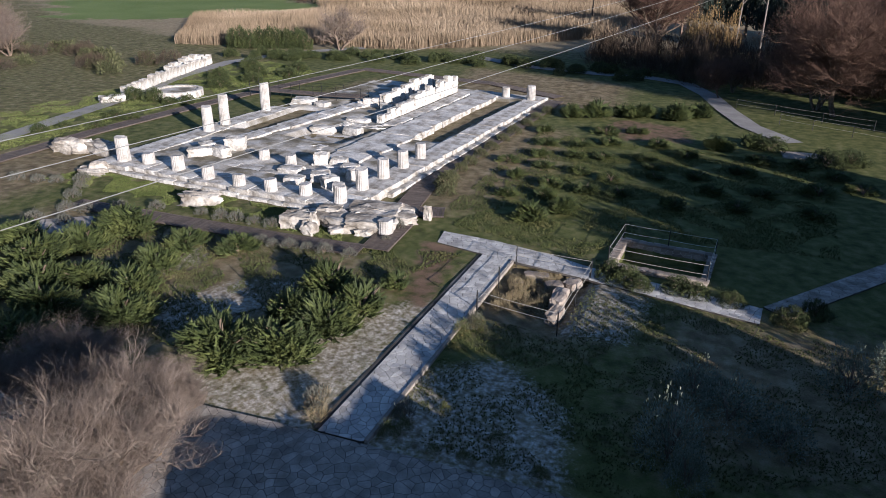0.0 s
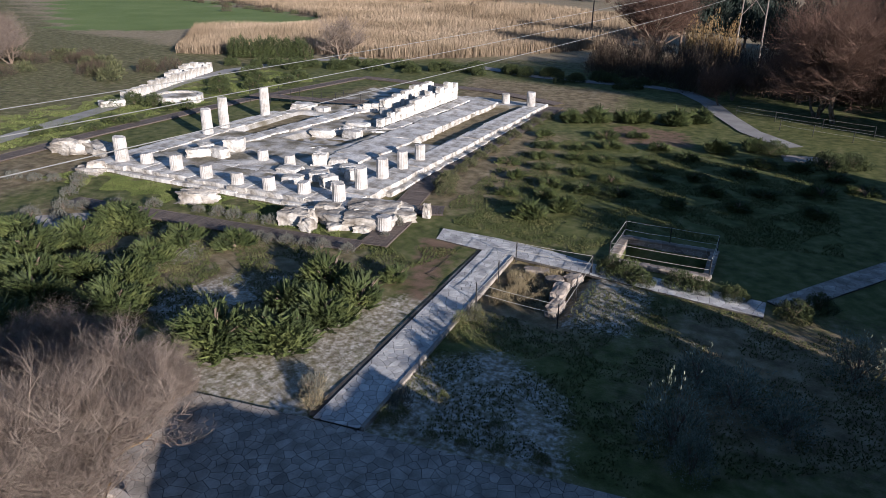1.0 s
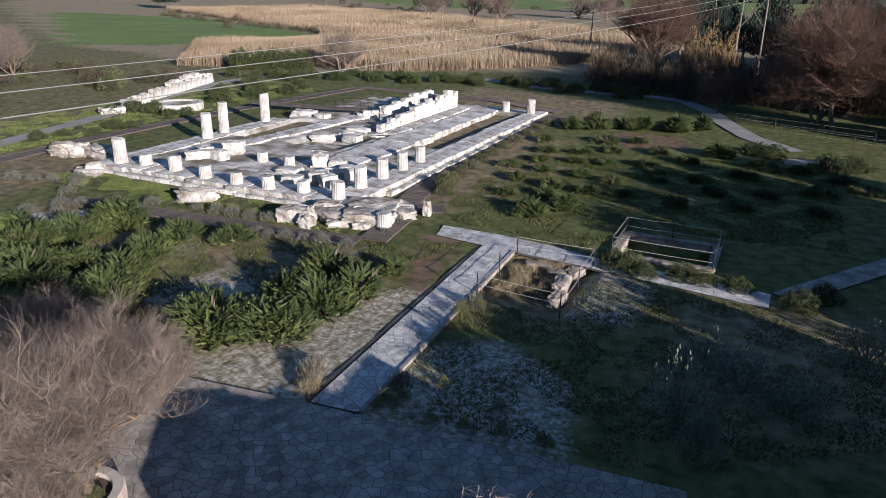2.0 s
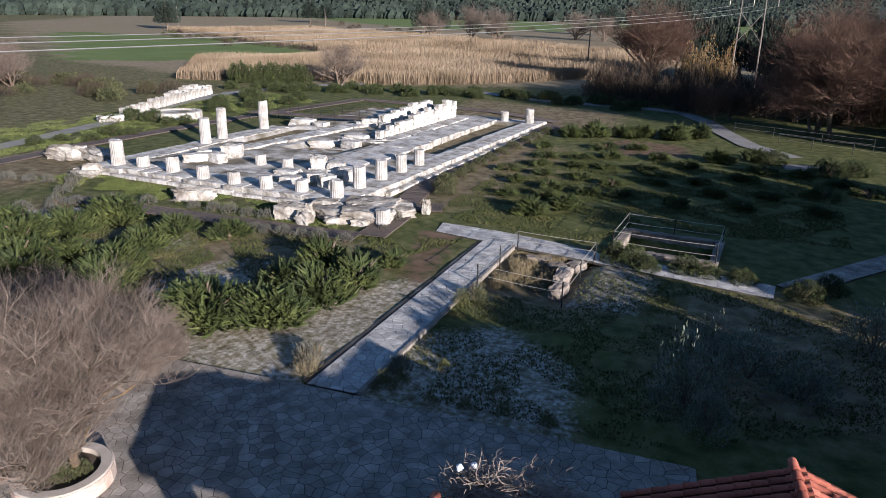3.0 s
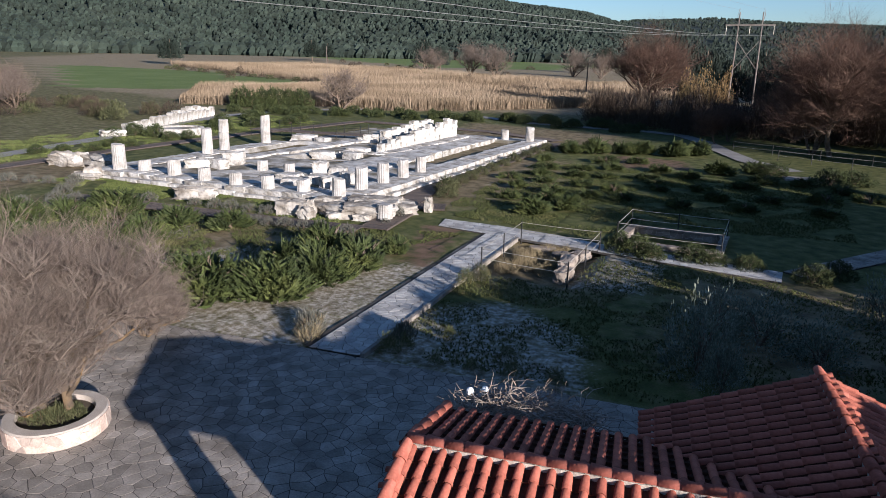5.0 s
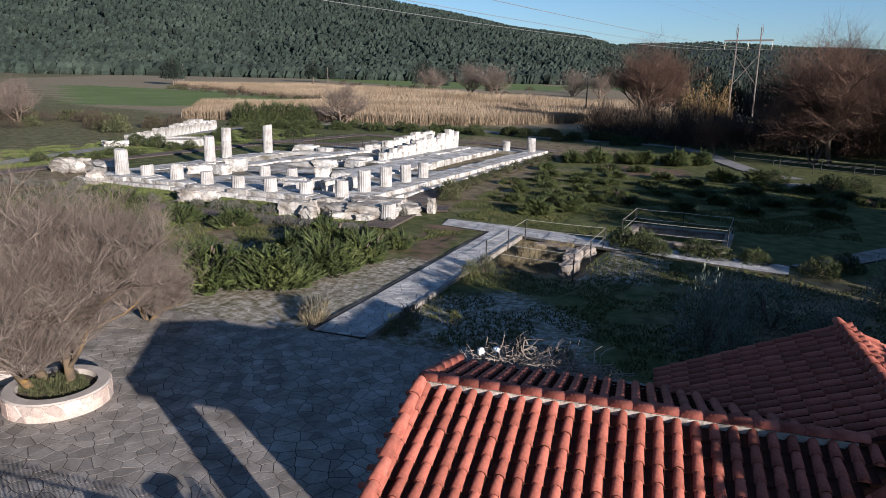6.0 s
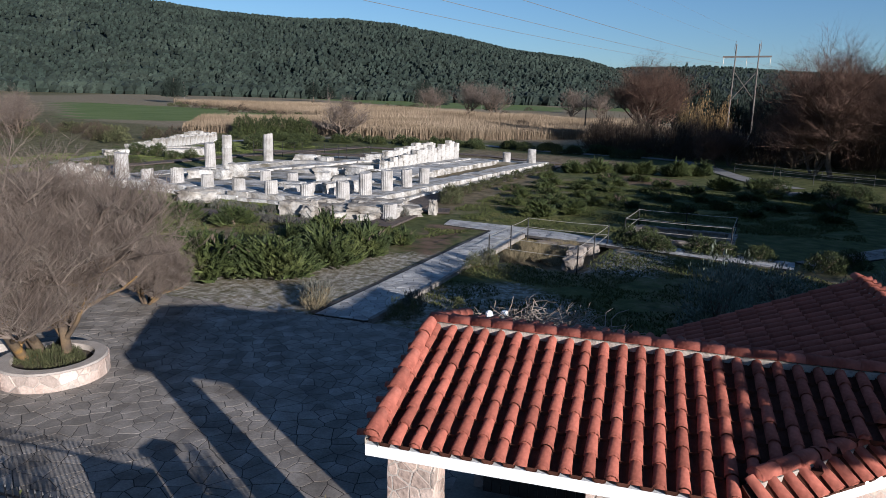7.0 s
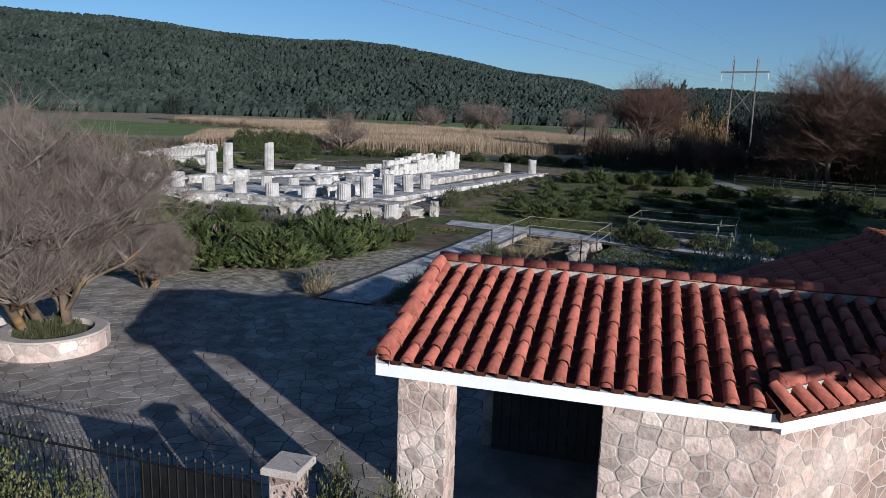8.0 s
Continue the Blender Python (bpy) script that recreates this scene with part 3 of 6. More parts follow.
# inner foundations
blocks_line(-31.8, 23.6, -13.4, 23.6, 1.5, -0.1, 0.5, 2.8, 0.05, 0.93, 18, var=0.06)
blocks_line(-29.8, 26.0, -27.4, 50.0, 1.9, -0.1, 0.72, 3.2, 0.035, 0.95, 19, var=0.05)
blocks_line(-17.6, 26.0, -17.6, 58.0, 3.4, -0.1, 0.70, 3.4, 0.035, 0.95, 20, var=0.05)
blocks_line(-26.0, 30.6, -19.0, 30.6, 1.8, -0.1, 0.5, 2.0, 0.12, 0.75, 21, drop=0.25, var=0.15)
blocks_line(-26.6, 38.4, -20.0, 38.8, 1.4, -0.1, 0.55, 1.6, 0.12, 0.8, 22, var=0.12)
blocks_line(-20.2, 40, -20.2, 57.5, 1.6, -0.1, 0.68, 3.0, 0.04, 0.94, 23, var=0.06)
blocks_line(-26.5, 50, -32.5, 52, 2.6, -0.1, 0.5, 2.6, 0.04, 0.94, 24, var=0.06)


def fill_mesh():
    """Soil and broken rubble between the foundations, with the open trenches."""
    ms, nx, ny = Mesh(), 68, 112
    v = []
    for j in range(ny + 1):
        for i in range(nx + 1):
            x, y = -34.5 + 23.0 * i / nx, 19.5 + 41.0 * j / ny
            z = 0.53 + 0.09 * noise.noise(Vector((x * 0.5, y * 0.5, 1))) + 0.05 * noise.noise(Vector((x * 1.9, y * 1.9, 4)))
            if -15.9 < x < -13.2 and 37 < y < 57:
                z = -0.5
            if -33 < x < -30.2 and 33 < y < 43:
                z = 0.02 + 0.05 * noise.noise(Vector((x, y, 0)))
            if -26.5 < x < -20.8 and 32.5 < y < 37.5:
                z = 0.12 + 0.1 * noise.noise(Vector((x, y, 0)))
            v.append((x, y, max(z, -0.5)))
    ms.add(v, [(j * (nx + 1) + i, j * (nx + 1) + i + 1, (j + 1) * (nx + 1) + i + 1, (j + 1) * (nx + 1) + i) for j in range(ny) for i in range(nx)])
    return ms


M_FILL = material("rubble_soil", [(0.07, 0.06, 0.036), (0.155, 0.136, 0.098), (0.34, 0.32, 0.285), (0.45, 0.435, 0.405)], 0.55, 6, 0.95, 0.8, 0, 0.5)
part("rubble_fill", fill_mesh(), M_FILL, temple, "earth, rubble and dry moss between the foundations", True)

# bedrock masses at the near corner
for i, (x, y, z, a, b, c, t) in enumerate([(-8.6, 18.0, 0.28, 3.2, 2.2, 0.9, 0.4), (-10.8, 17.6, 0.2, 3.0, 1.8, 0.8, -0.2), (-9.4, 20.0, 0.3, 3.4, 2.0, 0.8, 0.2), (-12.9, 16.2, 0.28, 2.0, 1.4, 1.0, 0.3),
                                           (-7.4, 19.6, 0.22, 2.0, 1.4, 0.6, 0.7), (-8.0, 21.2, 0.22, 1.6, 1.0, 0.5, -0.3), (-10.0, 16.6, 0.12, 1.5, 1.0, 0.5, 0.9), (-11.9, 18.3, 0.45, 1.6, 1.1, 0.6, 0.3), (-9.8, 18.9, 0.5, 1.5, 1.2, 0.6, 1.0), (-8.4, 16.9, 0.12, 1.1, 0.8, 0.4, 0.2), (-13.6, 17.2, 0.2, 1.2, 0.9, 0.6, 0.5)]):
    ms = Mesh()
    rock(ms, 0, 0, 0, a, b, c * 1.15, 0.11, t, 50 + i, 12, 0.82)
    ob = part("bedrock", ms, M_BEDROCK, temple)
    ob.matrix_basis = pose(x, y, z)


def column_mesh(radius, height, seed, flutes=20):
    """A fluted, slightly tapered stump with a broken top."""
    r = random.Random(seed)
    ms, k, rings = Mesh(), flutes * 4, [0.0, 0.06, 0.5, 0.93, 1.0]
    v, f = [], []
    lean = (r.uniform(-0.06, 0.06), r.uniform(-0.06, 0.06))
    for q, t in enumerate(rings):
        for i in range(k):
            a = 2 * math.pi * i / k
            groove = 0.94 if i % 4 == 2 else (0.962 if i % 4 in (1, 3) else 1.0)
            rad = radius * (1.04 if q == 0 else 1.0 - 0.05 * t) * (groove if q else 1.0) * (0.95 if q == 4 else 1.0)
            rad *= 1 + 0.03 * noise.noise(Vector((math.cos(a) * 1.5, math.sin(a) * 1.5, seed + t * 2)))
            z = height * t + (lean[0] * math.cos(a) + lean[1] * math.sin(a) + 0.05 * noise.noise(Vector((math.cos(a) * 2, math.sin(a) * 2, seed)))) * (t > 0.9)
            v.append((rad * math.cos(a), rad * math.sin(a), z))
    n = len(rings)
    for q in range(n - 1):
        for i in range(k):
            j = (i + 1) % k
            f.append((q * k + i, q * k + j, q * k + k + j, q * k + k + i))
    v.append((0, 0, height * 0.99))
    for i in range(k):
        f.append(((n - 1) * k + i, (n - 1) * k + (i + 1) % k, n * k))
    ms.add(v, f)
    return ms


M_COLUMN = material("column_stone", [(0.21, 0.196, 0.171), (0.35, 0.332, 0.308), (0.42, 0.406, 0.385)], 1.3, 12, 0.9, 0.5, 0.08, 0.4)
COLUMNS = [(-33.0, 20.1, 1.95, 0.52), (-30.6, 20.4, 0.85, 0.5), (-27.35, 20.3, 1.12, 0.5), (-23.8, 19.75, 0.92, 0.47), (-20.6, 19.45, 0.86, 0.47), (-17.85, 19.6, 0.9, 0.47), (-15.1, 19.95, 0.86, 0.47), (-12.1, 19.75, 1.22, 0.46),
           (-12.25, 22.7, 1.58, 0.46), (-12.3, 25.7, 1.5, 0.46), (-12.3, 28.7, 1.36, 0.44), (-12.3, 31.6, 1.26, 0.44), (-12.2, 58.2, 1.6, 0.5), (-15.5, 58.9, 1.15, 0.48), (-34.0, 30.5, 2.3, 0.5), (-35.1, 39.9, 2.85, 0.5),
           (-23.5, 25.7, 0.9, 0.45), (-20.5, 25.3, 0.95, 0.45)]
for i, (x, y, h, rad) in enumerate(COLUMNS):
    tall = h > 1.8
    ob = part("column", column_mesh(rad, h, i), M_COLUMN)
    base = SY - 0.05 if y < 25 or x > -13 or x < -33 else 0.42
    ob.matrix_basis = pose(x, y, base, rng.uniform(-0.7, 0.7), rng.uniform(-0.7, 0.7), rng.uniform(0, 360))
    tagged(ob, "tall white weathered column shaft standing on the platform" if tall else "white fluted column stump standing on the platform", "column", "columns of the temple")
# the jointed shaft of two drums
drums = thing("column", "tall white column of two drums with a dark joint", "column", "columns of the temple", m=pose(-34.3, 33.0, SY - 0.05))
part("lower_drum", column_mesh(0.5, 1.75, 60), M_COLUMN, drums)
upper = part("upper_drum", column_mesh(0.47, 1.2, 61), M_COLUMN, drums)
upper.matrix_basis = pose(0.03, 0.0, 1.74, 0.5, 0.8, 40)


def stone_thing(name, x, y, z, sx, sy, sz, turn, seed, label, category="stone", mat=M_MARBLE, rough=0.12, square=0.7, group=""):
    ms = Mesh()
    rock(ms, 0, 0, 0, sx, sy, sz, rough, 0, seed, 8, square)
    ob = part(name, ms, mat)
    ob.matrix_basis = pose(x, y, z + sz * 0.46, 0, 0, turn)
    return tagged(ob, label, category, group)


STONES = [(-18.4, 26.5, 0.4, 1.1, 0.9, 1.15, 20), (-17.0, 26.9, 0.4, 1.3, 0.9, 0.8, 10), (-27.6, 27.0, 0.4, 1.6, 1.4, 1.2, 25), (-28.9, 24.2, 0.4, 2.0, 1.0, 0.8, 40), (-27.3, 24.9, 0.4, 1.5, 1.0, 0.9, -10), (-29.5, 25.6, 0.4, 1.3, 1.0, 0.8, 60),
          (-16.2, 23.2, 0.4, 1.4, 1.2, 0.8, 30), (-14.8, 22.4, 0.4, 1.2, 0.9, 0.9, 60), (-15.4, 26.0, 0.4, 1.3, 1.0, 0.7, 0), (-14.3, 24.6, 0.4, 1.0, 0.9, 0.9, 35), (-13.6, 21.8, 0.45, 0.8, 0.7, 0.7, 15), (-19.5, 24.0, 0.4, 1.8, 1.3, 0.5, 5), (-17.6, 21.9, 0.5, 1.4, 1.0, 0.5, 15),
          (-33.9, 45.0, 0.2, 2.6, 1.8, 0.9, 12), (-31.2, 44.6, 0.2, 1.6, 1.2, 0.8, -8), (-25.2, 36.3, 0.1, 2.2, 1.2, 0.7, 14), (-24.0, 40.5, 0.2, 2.4, 1.3, 0.6, 4), (-22.2, 36.8, 0.2, 1.8, 1.0, 0.7, -6)]
for i, (x, y, z, a, b, c, t) in enumerate(STONES):
    stone_thing("fallen_block", x, y, z, a, b, c, t, 100 + i, "fallen white ashlar block lying among the foundations", "stone block", rough=0.08, square=0.82, group="fallen blocks of the temple")
for i, (x, y, a, b, c, t, lab) in enumerate([(-21.3, 16.4, 2.6, 1.2, 0.9, 25, "long pale boulder on the lawn"), (-33.7, 17.6, 2.2, 1.2, 0.55, 10, "low pale rock slab on the grass"), (-33.5, 18.0, 1.3, 0.8, 0.9, 40, "pale boulder leaning on a rock slab"),
                                             (-40.5, 21.0, 3.2, 1.6, 1.2, 10, "broken pale rock outcrop"), (-37.6, 21.8, 3.2, 1.5, 1.1, -6, "broken pale rock outcrop"), (-6.1, 20.9, 0.5, 0.45, 1.0, 0, "small upright pointed stone beside the boardwalk"),
                                             (-11.6, 15.5, 0.9, 0.7, 0.8, 0, "pale stone at the foot of the platform"), (-12.0, 16.4, 0.7, 0.6, 0.9, 30, "pale upright stone at the foot of the platform"), (-23.0, 17.6, 0.8, 0.5, 0.45, 30, "small pale stone on the lawn")]):
    stone_thing("rock", x, y, terrain(x, y) - 0.08, a, b, c, t, 200 + i, lab, "rock", M_BEDROCK, 0.2, 0.6)
fallen_drum = part("column_drum", column_mesh(0.5, 0.95, 70), M_COLUMN)
fallen_drum.matrix_basis = pose(-7.3, 17.5, 0.05, 4, 3, 0)
tagged(fallen_drum, "short fluted drum standing below the platform", "column", "columns of the temple")

# the standing walls of the inner chamber
chamber = thing("chamber_wall", "two rows of upright white wall blocks of the inner chamber", "wall")


def broken_wall(parent, x0, y0, x1, y1, base, heights, thick, seed, wide=0.9, course=0.52, tight=1.0):
    """A ruined ashlar wall: courses of uneven blocks up to a jagged, continuous top."""
    r = random.Random(seed)
    length = math.hypot(x1 - x0, y1 - y0)
    ang = math.degrees(math.atan2(y1 - y0, x1 - x0))
    at = 0.0
    while at < length:
        w = min(wide * r.uniform(0.6, 1.5), length - at + 0.05)
        t = (at + w / 2) / length
        top = float(np.interp(t, [0, 0.33, 0.66, 1], heights)) * (1 + 0.30 * noise.noise(Vector((at * 0.8, seed, 0)))) * r.uniform(0.88, 1.12)
        z = 0.0
        while z < top - 0.12:
            h = min(course * r.uniform(0.75, 1.35), top - z)
            ms = Mesh()
            rock(ms, 0, 0, 0, w * r.uniform(1.0, 1.09) * tight, thick * r.uniform(0.82, 1.12), h * 1.07, 0.07, 0, seed * 17 + int(at * 9 + z * 50), 5, 0.92)
            ob = part("block", ms, M_MARBLE, parent)
            ob.matrix_basis = pose(x0 + (x1 - x0) * t, y0 + (y1 - y0) * t, base + z + h / 2, r.uniform(-2, 2), r.uniform(-2, 2), ang + r.uniform(-4, 4))
            z += h
        at += w


broken_wall(chamber, -21.6, 40.5, -21.9, 58.6, 0.55, [0.65, 1.2, 1.75, 1.8], 0.62, 301)
broken_wall(chamber, -25.4, 47.5, -25.2, 58.8, 0.45, [1.3, 1.4, 1.8, 1.7], 0.62, 302)
broken_wall(chamber, -22.4, 59.0, -25.4, 59.0, 0.45, [1.5, 1.4, 1.2, 1.4], 0.6, 303)
broken_wall(chamber, -24.6, 46.0, -22.8, 45.8, 0.5, [0.9, 0.7, 0.6, 0.7], 0.6, 304)
broken_wall(chamber, -28.0, 46.8, -25.8, 47.2, 0.4, [0.7, 0.6, 0.9, 1.1], 0.6, 305)

# the second ruin, across the track
north_ruin = thing("ruin_wall", "row of upright white stone blocks across the track", "wall")
broken_wall(north_ruin, -54.6, 38.6, -61.8, 60.0, 0.3, [1.2, 1.3, 1.6, 1.6], 0.8, 311, 0.95, 1.9, 0.74)
broken_wall(north_ruin, -60.4, 50.5, -63.2, 60.5, 0.5, [1.2, 1.5, 1.8, 1.3], 0.8, 312, 1.0, 0.9, 0.82)
ring = thing("round_base", "low round stone base on the lawn", "stone base")
for i in range(18):
    a = i * 2 * math.pi / 18
    ms = Mesh()
    rock(ms, 0, 0, 0, 0.5, 1.0, 0.95, 0.06, 0, 330 + i, 4, 0.9)
    ob = part("block", ms, M_MARBLE, ring)
    ob.matrix_basis = pose(-49.6 + 2.5 * math.cos(a), 42.0 + 2.5 * math.sin(a), 0.7, 0, 0, math.degrees(a))
ms = Mesh()
tube(ms, [(-49.6, 42, 0.2), (-49.6, 42, 0.98)], 2.4, 20)
part("infill", ms, M_FILL, ring)
stone_thing("stone_plinth", -53.6, 36.2, 0.3, 2.6, 1.5, 0.8, 60, 350, "low stone base under a clipped bush", "stone base", M_MARBLE, 0.08, 0.85)

# ---------------------------------------------------------------- gatehouse
gate = thing("gatehouse", "small stone gatehouse with terracotta tile roofs and white eaves", "building", m=pose(8.67, -8.68, 0, 0, 0, 9.7))
ROOF_Z, PITCH, WEST = 3.56, 0.252, 0.42
RIDGE_U, RIDGE_Z = 6.58, 3.86


def tile_mesh(length, r0, r1, thick=0.018):
    """A barrel tile lying along y, convex side up, a little wider at its lower end."""
    v, f, k = [], [], 7
    for y, rad in ((0.0, r0), (length, r1)):
        for q in (rad, rad - thick):
            for i in range(k):
                a = math.pi * i / (k - 1)
                v.append((-q * math.cos(a), y, q * math.sin(a)))
    n = len(v)
    v = v + v
    for i in range(k - 1):
        f.append((i, i + 1, 2 * k + i + 1, 2 * k + i))
        f.append((k + i + 1, k + i, 3 * k + i, 3 * k + i + 1))
        f.append((n + i + 1, n + i, n + k + i, n + k + i + 1))
    f.append(tuple(range(k - 1, -1, -1)))
    return Mesh().add(v, f)


TILE = tile_mesh(0.38, 0.074, 0.060).data("tile", M_TILE, True)
CAP = tile_mesh(0.44, 0.105, 0.085).data("ridge_tile", M_TILE, True)


def tiled_slope(name, poly, plane, up, label, seed, pieces=True, pitch=0.237, course=0.315):
    """A roof slope: the slab, channel tiles joined in one mesh, and cover tiles one by one. plane(u, v) gives the height; up is the plan direction up the slope."""
    r = random.Random(seed)
    ms, n = Mesh(), len(poly)
    v = [(u, w, plane(u, w) - 0.02) for u, w in poly] + [(u, w, plane(u, w) - 0.12) for u, w in poly]
    ms.add(v, [tuple(range(n)), tuple(range(2 * n - 1, n - 1, -1))] + [(n + i, n + (i + 1) % n, (i + 1) % n, i) for i in range(n)])
    roof = part(name, ms, M_PANSHADE, gate, label)
    ux, uy = up
    sx, sy = uy, -ux
    slope = math.atan(plane(ux, uy) - plane(0, 0))
    a0, a1 = min(p[0] * sx + p[1] * sy for p in poly), max(p[0] * sx + p[1] * sy for p in poly)
    b0, b1 = min(p[0] * ux + p[1] * uy for p in poly), max(p[0] * ux + p[1] * uy for p in poly)
    pans, rest = Mesh(), Mesh()
    run = course * math.cos(slope)
    for i in range(int((a1 - a0) / pitch) + 1):
        a = a0 + (i + 0.5) * pitch
        j = 0
        while b0 + j * run < b1:
            b = b0 + j * run - 0.05
            u, w = a * sx + b * ux, a * sy + b * uy
            cu, cw = u + ux * run * 0.55, w + uy * run * 0.55
            if inside((cu, cw), poly):
                m = Matrix.Translation((u, w, plane(u, w) + 0.055 + r.uniform(0, 0.008))) @ Matrix.Rotation(math.atan2(-sy, -sx) + math.pi, 4, 'Z') @ Matrix.Rotation(slope - 0.035, 4, 'X') @ Matrix.Rotation(r.uniform(-0.02, 0.02), 4, 'Z')
                if pieces:
                    ob = new("tile", TILE)
                    ob.parent = roof
                    ob.matrix_basis = m
                else:
                    rest.add([m @ x.co for x in TILE.vertices], [tuple(p.vertices) for p in TILE.polygons])
                # the channel beside it, coloured dark for the shade between covers
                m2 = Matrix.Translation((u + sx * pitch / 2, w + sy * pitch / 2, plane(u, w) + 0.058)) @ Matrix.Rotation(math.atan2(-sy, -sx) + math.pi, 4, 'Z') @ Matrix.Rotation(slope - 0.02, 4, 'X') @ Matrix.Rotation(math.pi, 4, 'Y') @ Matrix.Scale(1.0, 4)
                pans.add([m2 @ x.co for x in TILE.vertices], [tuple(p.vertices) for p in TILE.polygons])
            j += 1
    tagged(part("channel_tiles", pans, M_PANSHADE, roof), kind="stuff")
    if rest.f:
        tagged(part("cover_tiles", rest, M_TILE, roof), kind="stuff")
    return roof


def south(u, v): return ROOF_Z + PITCH * v
def north(u, v): return ROOF_Z - PITCH * v
def west(u, v): return RIDGE_Z - WEST * (RIDGE_U - u)
def east(u, v): return RIDGE_Z - WEST * (u - RIDGE_U)


VAL = RIDGE_U - (RIDGE_Z - ROOF_Z) / WEST      # where the porch ridge meets the west slope
p_south = tiled_slope("porch_roof_south", [(0.0, -2.45), (3.75, -2.45), (4.0, -2.33), (5.05, -1.38), (6.58, 0), (0, 0)], south, (0, 1), "sunlit slope of old terracotta barrel tiles", 1)
p_north = tiled_slope("porch_roof_north", [(0.0, 0), (VAL, 0), (VAL - 2.15, 2.15), (0, 2.15)], north, (0, -1), "shaded slope of terracotta barrel tiles", 2)
p_west = tiled_slope("main_roof_west", [(3.55, 4.06), (3.55, 2.18), (VAL, 0.05), (RIDGE_U, 0.05), (RIDGE_U, 4.06)], west, (1, 0), "shaded slope of terracotta barrel tiles", 3)
p_east = tiled_slope("main_roof_east", [(RIDGE_U, -0.2), (8.6, 0.1 - 1.2), (8.9, 4.06), (RIDGE_U, 4.06)], east, (-1, 0), "sunlit slope of terracotta barrel tiles", 4, False)
DX, DY = math.cos(radians(42)), math.sin(radians(42))
# the cut corner slope, one course of tiles between its eave and the capped edge above
EU, EV = 4.20, -2.54
def corner(u, v): return 2.95 + 0.62 * ((u - EU) * -DY + (v - EV) * DX)
p_corner = tiled_slope("corner_roof", [(EU - 0.1, EV), (EU + 4.0 * DX, EV + 4.0 * DY), (EU + 4.0 * DX - 0.27 * DY, EV + 4.0 * DY + 0.27 * DX), (3.98, -2.36)], corner, (-DY, DX), "narrow sunlit slope over the cut corner", 5, course=0.34)


def ridge_tiles(parent, a, b, seed, n=None, deep=0.07):
    """Half-round ridge tiles bedded in cement along a line."""
    a, b = Vector(a), Vector(b)
    d = b - a
    n = n or max(1, round(d.length / 0.305))
    yaw, tilt = math.atan2(d.y, d.x) - math.pi / 2, math.asin(d.z / d.length)
    r = random.Random(seed)
    for i in range(n):
        p = a + d * (i / n)
        ob = new("ridge_tile", CAP)
        ob.parent = parent
        ob.matrix_basis = Matrix.Translation(p + Vector((0, 0, 0.05 + r.uniform(0, 0.012)))) @ Matrix.Rotation(yaw + r.uniform(-0.03, 0.03), 4, 'Z') @ Matrix.Rotation(tilt - 0.03, 4, 'X')
    ms = Mesh()
    k = 3 * n
    side = Vector((-d.y, d.x, 0)).normalized()
    v, f = [], []
    for i in range(k + 1):
        p = a + d * (i / k)
        for s, z in ((-1, -deep), (-1, 0.025), (1, 0.025), (1, -deep)):
            w = 0.078 + 0.02 * noise.noise(Vector((i * 0.9, s, seed)))
            v.append(p + side * (s * w) + Vector((0, 0, z)))
    for i in range(k):
        for q in range(3):
            f.append((4 * i + q, 4 * i + q + 1, 4 * i + q + 5, 4 * i + q + 4))
    part("ridge_bedding", Mesh().add(v, f), M_CEMENT, parent, "pale crumbling mortar under the ridge tiles")


ridge_tiles(p_south, (0.0, 0, ROOF_Z + 0.07), (VAL, 0, ROOF_Z + 0.07), 1)
ridge_tiles(p_south, (0.08, -2.5, south(0, -2.5) + 0.06), (0.02, -0.05, ROOF_Z + 0.06), 2, 6)
ridge_tiles(p_north, (0.02, 2.2, north(0, 2.2) + 0.06), (0.02, 0.05, ROOF_Z + 0.06), 3, 5)
ridge_tiles(p_west, (RIDGE_U, -0.2, RIDGE_Z + 0.03), (RIDGE_U, 4.1, RIDGE_Z + 0.03), 4)
ridge_tiles(p_corner, (4.1, -2.27, 3.11), (6.1, -0.35, 3.15), 5, None, 0.26)
# the little gable where the porch ridge runs into the main roof, in the darkened pan colour
gab = [(VAL - 0.1, 0.0, 3.55), (RIDGE_U, 0.0, RIDGE_Z), (7.6, 0.0, 3.38), (7.6, 0.0, 3.3), (VAL - 0.1, 0.0, 3.3)]
part("gable", Mesh().add(gab + [(x, y + 0.12, z) for x, y, z in gab], [(0, 1, 2, 3, 4)[::-1], (5, 6, 7, 8, 9)] + [(i, (i + 1) % 5, 5 + (i + 1) % 5, 5 + i) for i in range(5)]), M_PANSHADE, gate, "gable above the porch roof in the shade-darkened pan colour")
# short tiles lying across the verge
for v0 in np.arange(-2.3, 2.2, 0.30):
    ob = new("tile", TILE)
    ob.parent = p_south if v0 < 0 else p_north
    z = south(0, v0) if v0 < 0 else north(0, v0)
    ob.matrix_basis = Matrix.Translation((-0.16, v0, z - 0.03)) @ Matrix.Rotation(-math.pi / 2, 4, 'Z') @ Matrix.Rotation(0.18, 4, 'X') @ Matrix.Scale(0.75, 4)


